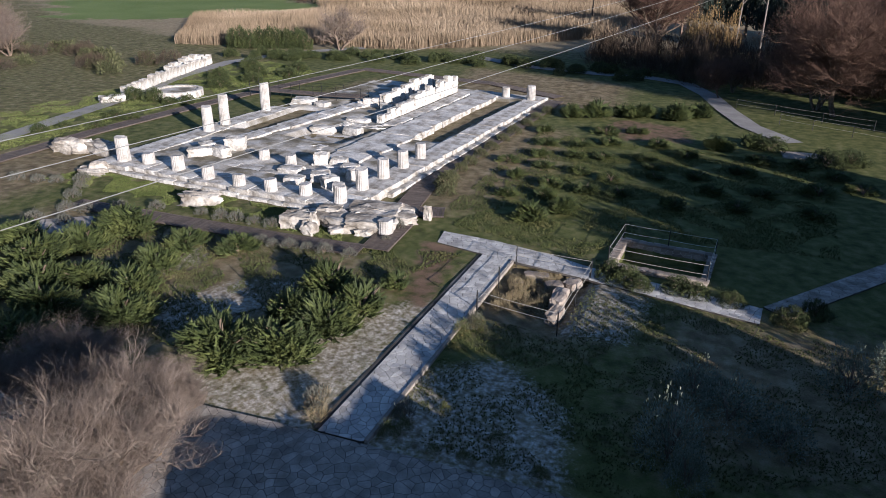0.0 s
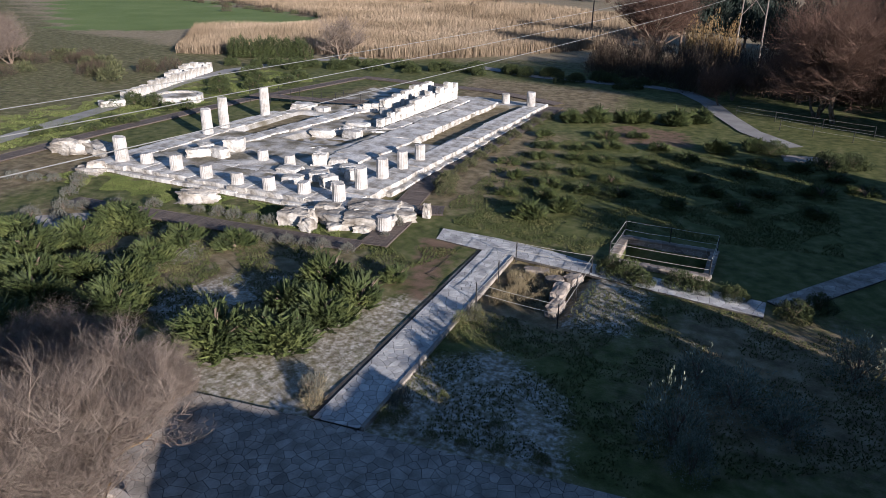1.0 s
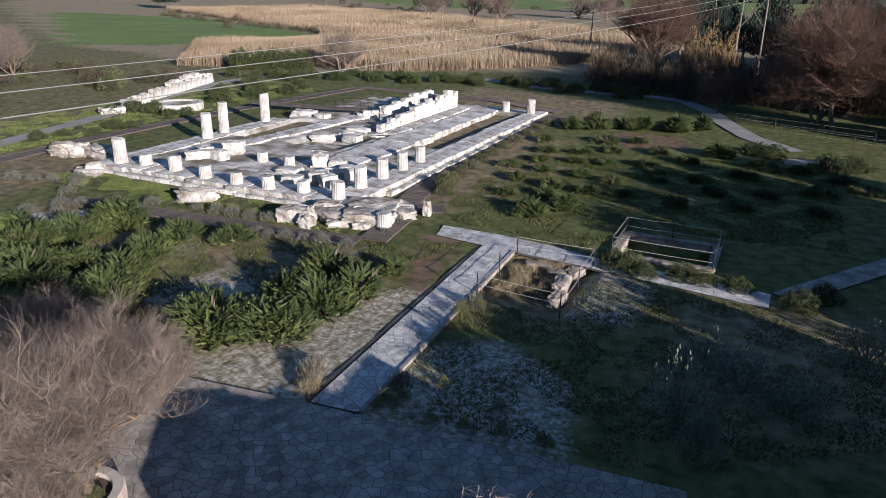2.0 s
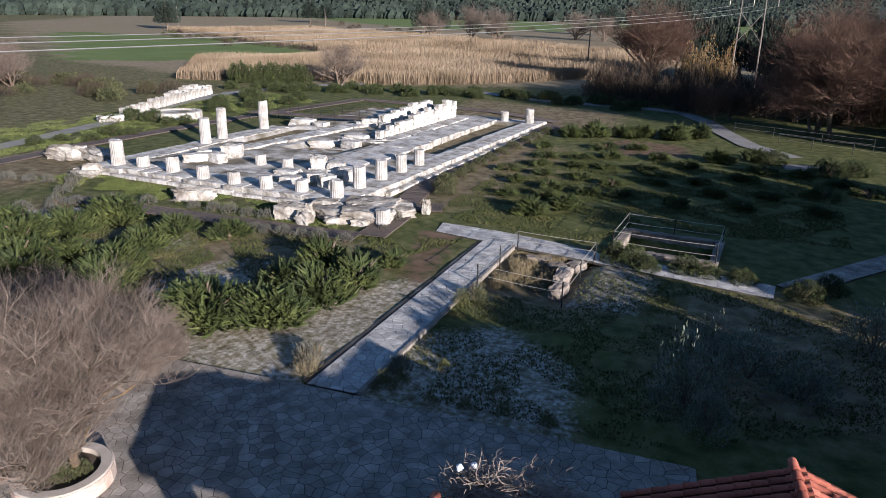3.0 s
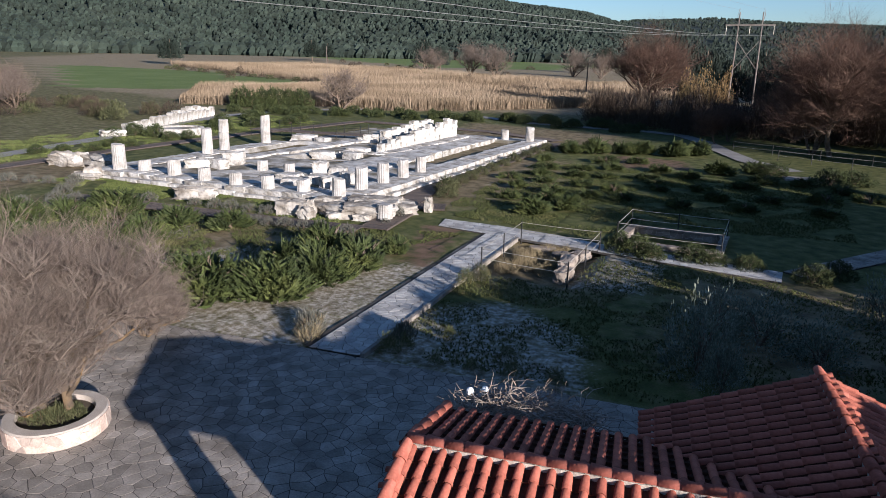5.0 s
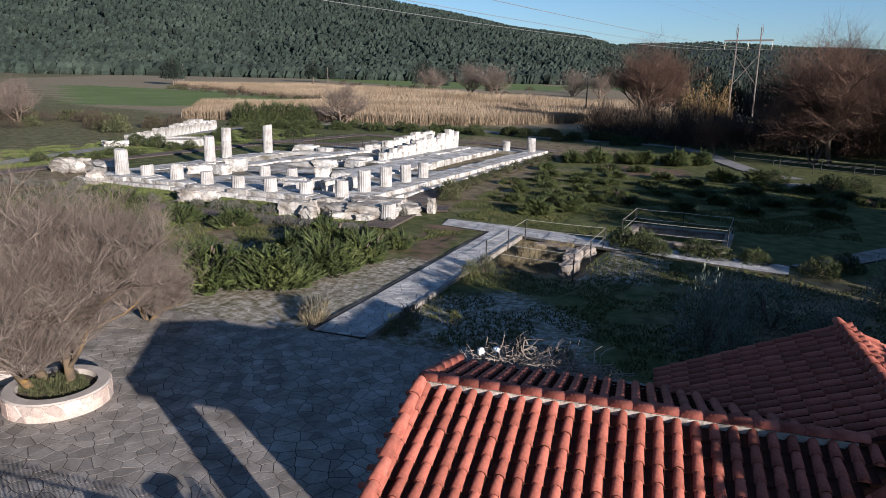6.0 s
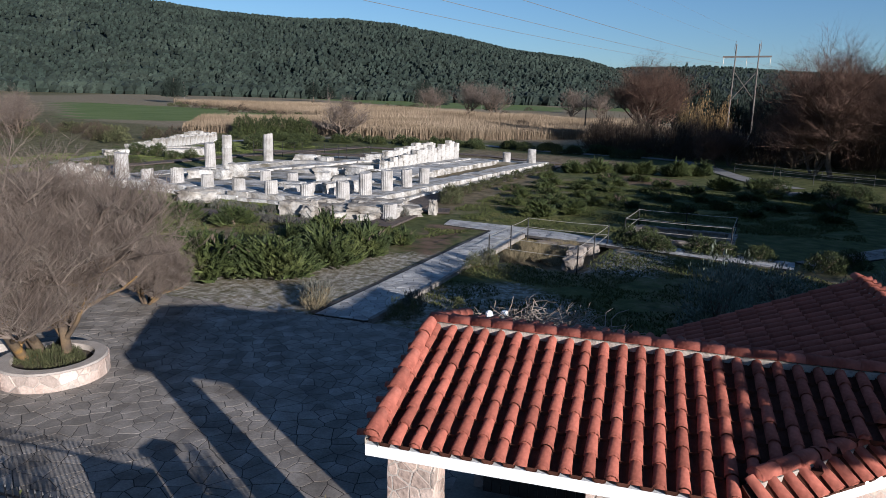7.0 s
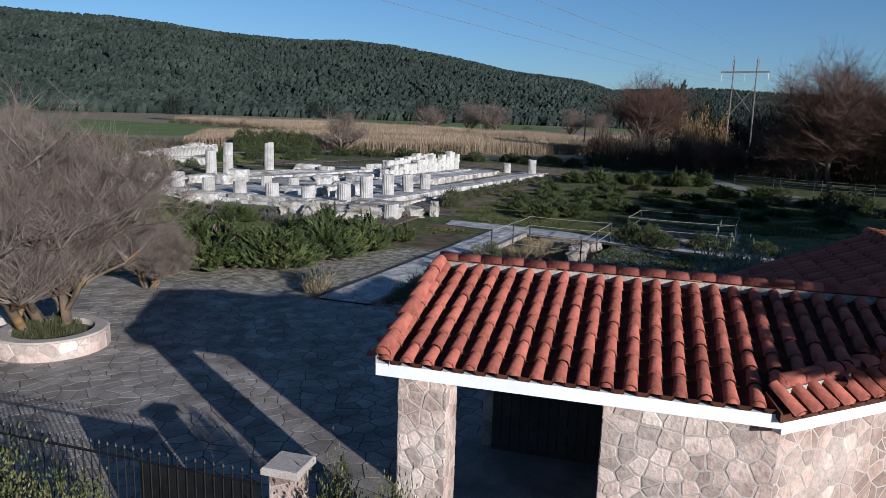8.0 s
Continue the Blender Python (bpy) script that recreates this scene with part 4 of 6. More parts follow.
def beam(name, a, b, h, w, mat, parent, label=""):
    """A straight board from a to b (its top edge), h high and w thick."""
    a, b = Vector(a), Vector(b)
    d = (b - a).normalized()
    s = Vector((-d.y, d.x, 0)).normalized() * (w / 2)
    v = [a - s, b - s, b + s, a + s]
    v = v + [p - Vector((0, 0, h)) for p in v]
    return part(name, Mesh().add(v, [(0, 1, 2, 3), (7, 6, 5, 4), (0, 4, 5, 1), (1, 5, 6, 2), (2, 6, 7, 3), (3, 7, 4, 0)]), mat, parent, label)


FZ = 2.935
beam("fascia", (0.0, -2.44, FZ), (EU - 0.06, -2.44, FZ), 0.14, 0.10, M_PLASTER, gate, "white painted eave board")
beam("fascia", (EU - 0.10, -2.45, FZ), (EU + 4.0 * DX, EV + 0.03 + 4.0 * DY, FZ), 0.20, 0.10, M_PLASTER, gate, "white painted eave board")
beam("soffit", (0.1, -2.1, FZ - 0.04), (4.1, -2.1, FZ - 0.04), 0.08, 0.66, M_PLASTER, gate, "white eave soffit")
beam("fascia", (0.05, 2.14, FZ + 0.08), (3.55, 2.14, FZ + 0.08), 0.16, 0.10, M_PLASTER, gate, "white painted eave board")


def stone_wall(name, a, b, z0, z1, thick, parent, seed, size=0.22, faces=(1,), label="", limit=300, mat=M_WALLSTONE):
    """A rubble wall: pale mortar core, with single stones set proud on its faces (1: to the right of a->b, -1: to the left)."""
    a, b = Vector((*a, 0)), Vector((*b, 0))
    length = (b - a).length
    d = (b - a) / length
    n = Vector((d.y, -d.x, 0))
    ms = Mesh()
    v = [a + n * (thick / 2), b + n * (thick / 2), b - n * (thick / 2), a - n * (thick / 2)]
    v = [p + Vector((0, 0, z0)) for p in v] + [p + Vector((0, 0, z1)) for p in v]
    ms.add(v, [(3, 2, 1, 0), (4, 5, 6, 7), (0, 1, 5, 4), (1, 2, 6, 5), (2, 3, 7, 6), (3, 0, 4, 7)])
    wall = part(name, ms, M_MORTAR, parent, label)
    sides = {1: (a, d, n, length), -1: (b, -d, -n, length), 2: (b + n * (thick / 2), -n, d, thick), -2: (a - n * (thick / 2), n, -d, thick)}
    r = random.Random(seed)
    for s in faces:
        o, u, m, span = sides[s]
        off = thick / 2 if s in (1, -1) else 0.0
        count, rest = 0, Mesh()
        for cell in crazy([(0, z0), (span, z0), (span, z1), (0, z1)], size, seed + s, 0.011, 0.44, 1.35 if span > 0.8 else 1.1):
            proud = r.uniform(0.002, 0.008)
            one = Mesh()
            slab(one, cell, -0.01, proud, 0.014, lambda x, y, z: o + u * x + Vector((0, 0, y)) + m * (off + z))
            if count < limit:
                part("stone", one, mat, wall)
            else:
                rest.add(one.v, one.f)
            count += 1
        if rest.f:
            tagged(part("stones_rest", rest, mat, wall), kind="stuff")
    return wall


# pillar and walls (the camera's side is to the right of a->b)
stone_wall("pillar", (0.20, -2.06), (0.77, -2.06), 0.0, FZ - 0.12, 0.46, gate, 21, 0.13, (1, 2, -2, -1), "square pillar of pale rubble stone")
stone_wall("wall", (2.47, -2.08), (4.16, -2.08), 0.0, FZ - 0.12, 0.44, gate, 22, 0.135, (1, -2), "rubble stone wall with pale pointing")
stone_wall("wall", (4.02, -2.15), (4.02 + 4.3 * DX, -2.15 + 4.3 * DY), 0.0, FZ - 0.16, 0.40, gate, 23, 0.135, (1,), "rubble stone wall with pale pointing")
stone_wall("wall", (2.68, 2.0), (2.68, -1.86), 0.0, FZ - 0.05, 0.40, gate, 24, 0.34, (1,), "inner wall of the porch")
stone_wall("wall", (0.36, 1.85), (3.1, 1.85), 0.0, FZ - 0.05, 0.36, gate, 25, 0.28, (1,), "back wall of the porch")
# added unseen, to close a gap that let a streak of sun through
stone_wall("wall", (3.7, 2.3), (2.9, 1.9), 0.0, 2.9, 0.3, gate, 29, 0.4, (), "short unseen wall added behind the porch to stop stray sunlight")
stone_wall("wall", (3.9, 3.8), (3.9, 2.2), 0.0, 2.72, 0.35, gate, 26, 0.34, (1,), "west wall of the gatehouse")
stone_wall("wall", (8.4, 3.8), (3.9, 3.8), 0.0, 2.7, 0.35, gate, 27, 0.4, (), "north wall of the gatehouse")
stone_wall("wall", (8.4, 0.4), (8.4, 3.8), 0.0, 2.8, 0.35, gate, 28, 0.4, (), "east wall of the gatehouse")
# dark planks put in place of the deep shade within the porch
door = part("door", Mesh(), M_DARKPOLE, gate, "dark boards added for the black shade inside the porch")
for i in range(12):
    leaf = Mesh()
    box(leaf, 0.55 + i * 0.16, 0.70 + i * 0.16, 1.58, 1.63, 0.1, 2.5)
    part("plank", leaf, M_DARKPOLE, door)
ms = Mesh()
box(ms, 0.0, 3.0, -2.2, 2.1, 0.0, 0.10, 0.01)
part("porch_floor", ms, M_FLAG, gate, "stone floor of the porch")

# ---------------------------------------------------------------- gate, railing
post = thing("gate_post", "square stone gate post with a flat capstone", "gate post", m=pose(7.97, -11.26, 0, 0, 0, 9.7))
stone_wall("shaft", (-0.17, 0), (0.17, 0), 0, 1.44, 0.34, post, 31, 0.26, (1, -1, 2, -2))
ms = Mesh()
box(ms, -0.24, 0.24, -0.24, 0.24, 1.44, 1.53, 0.02)
part("capstone", ms, M_MORTAR, post, "flat pale capstone")


def railing(name, a, b, z0, z1, label, step=0.13):
    rail = thing(name, label, "railing")
    a, b = Vector(a), Vector(b)
    n = int((b - a).length / step)
    for z in (z0 + 0.12, z1 - 0.18):
        ms = Mesh()
        tube(ms, [(a.x, a.y, z), (b.x, b.y, z)], 0.018, 4)
        part("rail", ms, M_IRON, rail)
    bar = Mesh()
    tube(bar, [(0, 0, z0), (0, 0, z1 - 0.07)], 0.010, 5)
    tube(bar, [(0, 0, z1 - 0.08), (0, 0, z1 - 0.05), (0, 0, z1)], [0.010, 0.024, 0.002], 5)
    me = bar.data("bar", M_IRON)
    for i in range(n + 1):
        p = a + (b - a) * (i / n)
        ob = new("bar", me)
        ob.parent = rail
        ob.location = (p.x, p.y, 0)


railing("gate_railing", (7.68, -11.42), (2.85, -12.2), 0.08, 1.42, "black wrought-iron gate railing with spear tips")
# dark sheet standing in for the shaded ground behind the gate bars
sheet = Mesh()
box(sheet, 0.0, 1.72, -0.012, 0.012, 0.10, 1.22, 0, pose(5.92, -11.68, 0, 0, 0, 9.1))
tagged(part("gate_shade_sheet", sheet, M_IRON), "dark sheet added behind the gate bars for the shaded ground there", "gate")
railing("fence_railing", (2.75, -12.23), (-3.8, -13.15), 0.08, 1.55, "black wrought-iron fence with spear tips")

# ---------------------------------------------------------------- planter
planter = thing("planter", "round stone planter with a bare tree", "planter", m=pose(-2.45, -7.08, 0))
ms, k = Mesh(), 40
v, f = [], []
for rad, z in ((1.24, 0.0), (1.22, 0.44), (1.19, 0.48), (0.92, 0.48), (0.89, 0.30)):
    v += [(rad * math.cos(2 * math.pi * i / k), rad * math.sin(2 * math.pi * i / k), z) for i in range(k)]
for q in range(4):
    for i in range(k):
        f.append((q * k + i, q * k + (i + 1) % k, q * k + k + (i + 1) % k, q * k + k + i))
rim = part("rim", Mesh().add(v, f), M_MORTAR, planter, "round rubble rim with pale mortar")
for cell in crazy([(0, 0.0), (7.66, 0.0), (7.66, 0.44), (0, 0.44)], 0.24, 41, 0.02, 0.4, 1.6):
    one = Mesh()
    slab(one, cell, -0.01, 0.02, 0.012, lambda x, y, z: ((1.225 + z) * math.cos(x / 1.22), (1.225 + z) * math.sin(x / 1.22), y))
    part("stone", one, M_WALLSTONE, rim)
ms = Mesh()
tube(ms, [(0, 0, 0.0), (0, 0, 0.34)], 0.93, 32)
part("soil", ms, M_SOIL, planter)

# ---------------------------------------------------------------- plants


def juniper_mesh(seed, sprays=330):
    """A spreading juniper of radius 1: bent feathery sprays that rise and fan outwards."""
    r, ms = random.Random(seed), Mesh()
    lobes = [(r.uniform(0, 2 * math.pi), r.uniform(0.1, 0.62), r.uniform(0.55, 1.0)) for _ in range(11)]
    for i in range(sprays):
        la, lr, lh = lobes[i % 11]
        a = la + r.gauss(0, 0.4)
        q = lr * r.uniform(0.5, 1.3)
        x, y = q * math.cos(a), q * math.sin(a)
        z = max(0.02, (1 - (q / 0.95) ** 2)) * 0.62 * lh * r.uniform(0.1, 1.0)
        out = Vector((math.cos(a), math.sin(a), 0))
        out = (out * r.uniform(0.6, 1.2) + Vector((r.gauss(0, 0.55), r.gauss(0, 0.55), r.uniform(0.1, 0.8)))).normalized()
        n = r.uniform(0.20, 0.40)
        p0 = Vector((x, y, z))
        p1 = p0 + out * n * 0.55
        p2 = p1 + (out + Vector((0, 0, 0.30)) + Vector((r.gauss(0, .15), r.gauss(0, .15), 0))).normalized() * n * 0.55
        tube(ms, [p0, p1, p2], [0.022, 0.024, 0.003], 3, False)
        side = out.cross(Vector((r.gauss(0, 0.4), r.gauss(0, 0.4), 1))).normalized()
        top = side.cross(out).normalized()
        for s in range(10):
            t = 0.12 + 0.085 * s
            b = p0.lerp(p1, t * 2) if t < 0.5 else p1.lerp(p2, t * 2 - 1)
            k = (1 if s % 2 else -1) * r.uniform(0.5, 1.0)
            w = (out * 1.0 + side * k + top * r.gauss(0.15, 0.35)).normalized() * r.uniform(0.08, 0.13) * (1.2 - 0.6 * t)
            e = w.cross(top if s % 4 else side).normalized() * 0.026
            ms.add([b - e, b + w * 0.55 + e * 0.8, b + w, b + e], [(0, 1, 2, 3)])
    return ms


def leafy_mesh(seed, count, leaf, flat=0.75, up=0.3, width=0.35, gaps=0.25):
    """A shrub of radius 1 from many small pointed leaves set in clumps over an uneven dome."""
    r, ms = random.Random(seed), Mesh()
    for i in range(count):
        a, h = r.uniform(0, 2 * math.pi), r.uniform(0.0, 1.0)
        rad = math.sqrt(max(0, 1 - h * h)) if r.random() < 0.8 else r.uniform(0.2, 0.9)
        d = Vector((math.cos(a) * rad, math.sin(a) * rad, h * flat))
        bulge = 0.82 + 0.30 * noise.noise(d * 2.1 + Vector((seed, 0, 0))) + 0.20 * noise.noise(d * 5 + Vector((0, seed, 0)))
        if noise.noise(d * 3.3 + Vector((0, 0, seed))) < -0.42 + gaps * 0.4:
            bulge *= 0.7
        p = d * bulge * r.uniform(0.8, 1.0)
        w = (d + Vector((r.gauss(0, 0.5), r.gauss(0, 0.5), r.gauss(up, 0.4)))).normalized() * leaf * r.uniform(0.6, 1.3)
        e = w.cross(Vector((r.gauss(0, 1), r.gauss(0, 1), r.gauss(0, 1))))
        e = e.normalized() * leaf * width if e.length > 1e-6 else Vector((leaf * width, 0, 0))
        ms.add([p, p + w * 0.5 + e * 0.5, p + w, p + w * 0.5 - e * 0.5], [(0, 1, 2, 3)])
    return ms


def stems_mesh(seed, n=9, h=0.55, r0=0.03):
    r, ms = random.Random(seed), Mesh()
    for _ in range(n):
        a = r.uniform(0, 6.28)
        q = r.uniform(0.2, 0.6)
        tube(ms, [(0, 0, -0.05), (q * 0.4 * math.cos(a), q * 0.4 * math.sin(a), h * 0.5), (q * math.cos(a), q * math.sin(a), h * r.uniform(0.7, 1.1))], [r0, r0 * 0.7, r0 * 0.3], 5)
    return ms


JUNIPERS = [juniper_mesh(500 + i, 900).data("foliage", M_JUNIPER) for i in range(3)]
SHRUBS = [leafy_mesh(520 + i, 1700, 0.12, 0.85, 0.5, 0.32).data("foliage", M_SHRUB) for i in range(3)]
LAVENDERS = [leafy_mesh(530 + i, 700, 0.22, 0.85, 0.9, 0.16).data("foliage", M_LAVENDER) for i in range(2)]
OLIVES = [leafy_mesh(540 + i, 2600, 0.07, 1.0, 0.2, 0.4, 0.6).data("foliage", M_OLIVE) for i in range(2)]
LOWSHRUBS = [leafy_mesh(550 + i, 1700, 0.13, 0.6, 0.35, 0.28).data("foliage", M_SHRUB) for i in range(2)]
LOWJUNIPERS = [juniper_mesh(510 + i, 330).data("foliage", M_JUNIPER) for i in range(3)]
FARSHRUBS = [leafy_mesh(525 + i, 620, 0.17, 0.85, 0.5, 0.36).data("foliage", M_SHRUB) for i in range(3)]
DENSE = [leafy_mesh(535 + i, 3800, 0.085, 0.85, 0.4, 0.4, 0.3).data("foliage", M_DENSE) for i in range(2)]
STEMS = [stems_mesh(560 + i).data("stem", M_BARK) for i in range(2)]


def plant(name, kinds, x, y, r, h, label, category, group="", z=None, stems=True):
    ob = thing(name, label, category, group, m=pose(x, y, (terrain(x, y) if z is None else z), 0, 0, rng.uniform(0, 360)))
    i = rng.randrange(len(kinds))
    c = new("foliage", kinds[i])
    c.parent = ob
    c.scale = (r, r, h)
    if stems:
        s = new("stem", STEMS[i % 2])
        s.parent = ob
        s.scale = (r, r, h)
    return ob


for x, y, r, h in [(-6.5, 2.3, 2.6, 2.5), (-4.4, 3.5, 2.1, 2.2), (-3.8, 6.0, 2.0, 2.2), (-3.2, 8.3, 1.8, 2.0), (-5.8, 9.6, 2.0, 2.0), (-5.9, 6.2, 1.8, 2.0), (-3.0, 11.4, 0.95, 1.15), (-13.6, 11.3, 1.4, 1.35), (-16.5, 10.2, 1.6, 1.6), (-21.9, 10.8, 2.2, 2.1),
                   (-21.9, 7.5, 1.9, 1.9), (-16.2, 7.5, 1.6, 1.6), (-22.2, 4.9, 2.4, 2.2), (-16.5, 1.5, 2.3, 2.2), (-17.8, 4.5, 1.8, 1.8), (-14.9, 5.0, 1.8, 1.8), (-12.9, 2.4, 2.1, 2.1), (-19.4, 2.9, 2.1, 2.0), (-21.5, 0.0, 2.6, 2.3), (-26.5, 1.5, 2.5, 2.2), (-25.6, 6.4, 2.1, 1.9), (-15.0, -1.2, 2.2, 2.1)]:
    plant("juniper_bush", JUNIPERS, x, y, r, h, "spreading dark green juniper bush with spiky sprays", "bush", "junipers before the temple")
for x, y, r in [(-37.3, 13.9, 0.8), (-35.6, 14.4, 0.7), (-34.2, 14.9, 0.7), (-32.8, 16.0, 0.8), (-31.5, 14.8, 0.7), (-28.2, 11.2, 0.8), (-27.0, 11.7, 0.7), (-25.4, 13.2, 0.7), (-23.2, 14.2, 0.7), (-21.6, 11.5, 0.8), (-18.2, 14.9, 0.75), (-17.0, 15.0, 0.75), (-15.6, 15.1, 0.65), (-14.3, 15.2, 0.7), (-13.2, 12.9, 0.6),
                (-12.2, 12.8, 0.6), (-11.2, 13.0, 0.7), (-10.1, 13.3, 0.6), (-9.0, 13.4, 0.7), (-7.4, 13.6, 0.6), (-6.7, 16.6, 0.4), (-19.8, 14.8, 0.6), (-24.2, 11.0, 0.7), (-30.2, 13.2, 0.8), (-26.2, 9.6, 0.8), (-28.6, 9.2, 0.8)]:
    plant("lavender_shrub", LAVENDERS, x, y, r * 0.85, r * 1.1, "grey-green rounded lavender shrub", "shrub", "lavender along the boardwalk")
for x, y, r, h in [(-7.9, 27.2, 0.85, 1.3), (-7.2, 25.8, 0.8, 0.9), (-8.3, 29.0, 0.7, 0.9), (-8.6, 31.5, 0.6, 0.8), (-8.7, 33.5, 0.7, 0.8), (-8.8, 36.0, 0.7, 0.8), (-8.8, 38.4, 0.7, 0.8), (-9.0, 41.5, 0.7, 0.8), (-9.0, 44.5, 0.8, 0.9), (-9.0, 48.0, 0.7, 0.8), (-9.0, 51, 0.7, 0.8), (-8.8, 54, 0.8, 0.9)]:
    plant("edge_shrub", SHRUBS, x, y, r * 1.15, h * 1.2, "olive-green shrub at the edge of the boardwalk", "shrub", "shrubs along the temple flank")
for x, y, r, h in [(-4.4, 38.6, 0.95, 0.6), (-6.0, 35.4, 0.9, 0.6), (-3.0, 35.3, 0.9, 0.6), (-4.2, 32.1, 0.9, 0.65), (-1.1, 31.1, 1.0, 0.7), (1.5, 31.0, 0.95, 0.65), (-3.0, 27.7, 0.9, 0.6), (-0.7, 28.5, 1.0, 0.7), (4.0, 31.4, 0.95, 0.6), (7.9, 30.6, 0.95, 0.75), (0.2, 44.8, 1.1, 0.7), (4.2, 46.2, 1.1, 0.7), (0.0, 35.2, 0.9, 0.6), (2.7, 34.5, 0.9, 0.6),
                   (12.8, 44.9, 1.2, 0.7), (18.1, 42.5, 1.2, 0.7), (15.8, 44.7, 1.1, 0.7), (19.9, 39.9, 1.1, 0.7), (-1.0, 48.3, 1.2, 0.8), (1.4, 50.0, 1.0, 0.7), (-4.8, 42.0, 1.0, 0.7), (-6.6, 46.5, 1.0, 0.7), (0.8, 40.0, 1.0, 0.6), (4.0, 41.0, 1.0, 0.6), (7.0, 44.0, 1.1, 0.7), (8.5, 38.0, 1.0, 0.6), (11.5, 41.0, 1.1, 0.7), (13.5, 36.0, 1.0, 0.6), (17.0, 38.0, 1.2, 0.8),
                   (12.0, 32.0, 1.0, 0.6), (16.8, 33.0, 1.0, 0.6), (5.6, 36.6, 0.9, 0.5), (10.0, 35.0, 1.0, 0.7), (-2.1, 43.0, 1.0, 0.6), (-1.6, 39.6, 0.9, 0.6), (5.0, 39.0, 0.9, 0.5)]:
    plant("low_shrub", LOWJUNIPERS, x, y, r * 1.3, h * 1.5, "low flat-topped green shrub on the lawn", "shrub", "rows of low shrubs on the lawn")
for x, y, r, h in [(-6.2, 53.8, 1.7, 1.7), (-3.6, 55.0, 2.3, 2.1), (-1.4, 56.4, 1.6, 1.7), (0.4, 57.0, 2.1, 1.9), (3.6, 57.6, 2.4, 2.2), (5.8, 59.6, 2.0, 2.0), (8.9, 48.0, 1.8, 1.5), (11.7, 50.5, 1.6, 1.4), (0.0, 24.2, 1.6, 1.4), (1.3, 26.4, 1.4, 1.3)]:
    plant("spreading_juniper", JUNIPERS, x, y, r, h, "broad dark green juniper on the lawn", "bush", "junipers on the lawn", stems=False)
for x, y, r, h in [(13.2, 49.8, 1.6, 1.3), (17.6, 46.5, 1.6, 1.5), (19.5, 48, 1.5, 1.3), (6.6, 17.7, 0.8, 1.1), (7.5, 17.4, 1.0, 1.1), (8.4, 17.0, 0.8, 0.8), (10.2, 17.7, 0.9, 0.9), (11.1, 17.5, 0.8, 0.8), (12.8, 17.4, 0.8, 0.8), (15.5, 16.6, 0.9, 1.0), (16.6, 18.0, 0.8, 0.9)]:
    plant("rounded_shrub", DENSE, x, y, r * 1.1, h * 1.15, "rounded dark green shrub", "shrub", "rounded shrubs of the garden")
# behind the temple and across the track
for i in range(44):
    t = i / 43
    x = -62 + 58 * t + rng.uniform(-1.2, 1.2)
    y = 66 + 14 * math.sin(t * 2.2) + rng.uniform(-3.5, 3.5)
    plant("garden_shrub", DENSE, x, y, rng.uniform(1.0, 1.9), rng.uniform(1.1, 1.8), "rounded green shrub beyond the temple", "shrub", "shrubs beyond the temple", stems=False)
for x, y, r, h in [(-48.9, 24.0, 0.9, 0.8), (-48.0, 26.0, 0.8, 0.7), (-45.6, 27.6, 0.9, 0.8), (-47.2, 31.0, 1.2, 0.9), (-45.2, 31.5, 0.8, 0.8), (-52.4, 38.2, 1.2, 1.5), (-49.9, 38.6, 1.2, 1.5), (-46.9, 38.2, 1.0, 0.9), (-45.6, 39.4, 0.9, 1.0), (-48.8, 48.0, 1.5, 1.3), (-52.6, 52.0, 1.5, 1.4), (-53.6, 36.2, 1.3, 1.0), (-47.6, 52.5, 1.3, 1.3), (-50.2, 56.5, 1.6, 1.5), (-45.8, 57.6, 1.4, 1.2), (-54.5, 60, 1.6, 1.4), (-47.2, 61.5, 1.4, 1.3)]:
    plant("garden_shrub", DENSE, x, y, r * 1.15, h * 1.25, "rounded green shrub beside the gravel track", "shrub", "shrubs beside the track")
# dark evergreen hedge and brown scrub at the edge of the site
SCRUB = [leafy_mesh(557 + i, 900, 0.20, 0.9, 0.8, 0.10, 0.2).data("foliage", M_BRUSH) for i in range(2)]
for i in range(9):
    plant("hedge_tree", DENSE, -69.0 + i * 1.35 + rng.uniform(-0.3, 0.3), 73.2 + i * 0.55 + rng.uniform(-0.4, 0.4), 1.7, rng.uniform(3.5, 4.4), "dark evergreen tree in a dense hedge", "tree", "evergreen hedge")
for i in range(26):
    t = i / 25
    plant("thicket", FARSHRUBS if i % 2 else SCRUB, -66 - 32 * t + rng.uniform(-3, 3), 47 + 4 * t + rng.uniform(-8, 10) + (8 if t < 0.4 else 0), rng.uniform(1.6, 2.6), rng.uniform(1.8, 2.6), "wild green and brown thicket bush", "bush", "thicket at the edge of the site", stems=False)
for i in range(5):
    plant("dry_tuft", LAVENDERS, [-0.9, -0.5, 2.6, -6.9, 2.2][i], [1.5, 0.9, 2.2, 18.6, 9.6][i], [0.7, 0.5, 0.5, 0.4, 0.5][i], [0.9, 0.6, 0.9, 0.9, 1.0][i], "dry grassy tuft beside the path", "plant", "dry tufts")


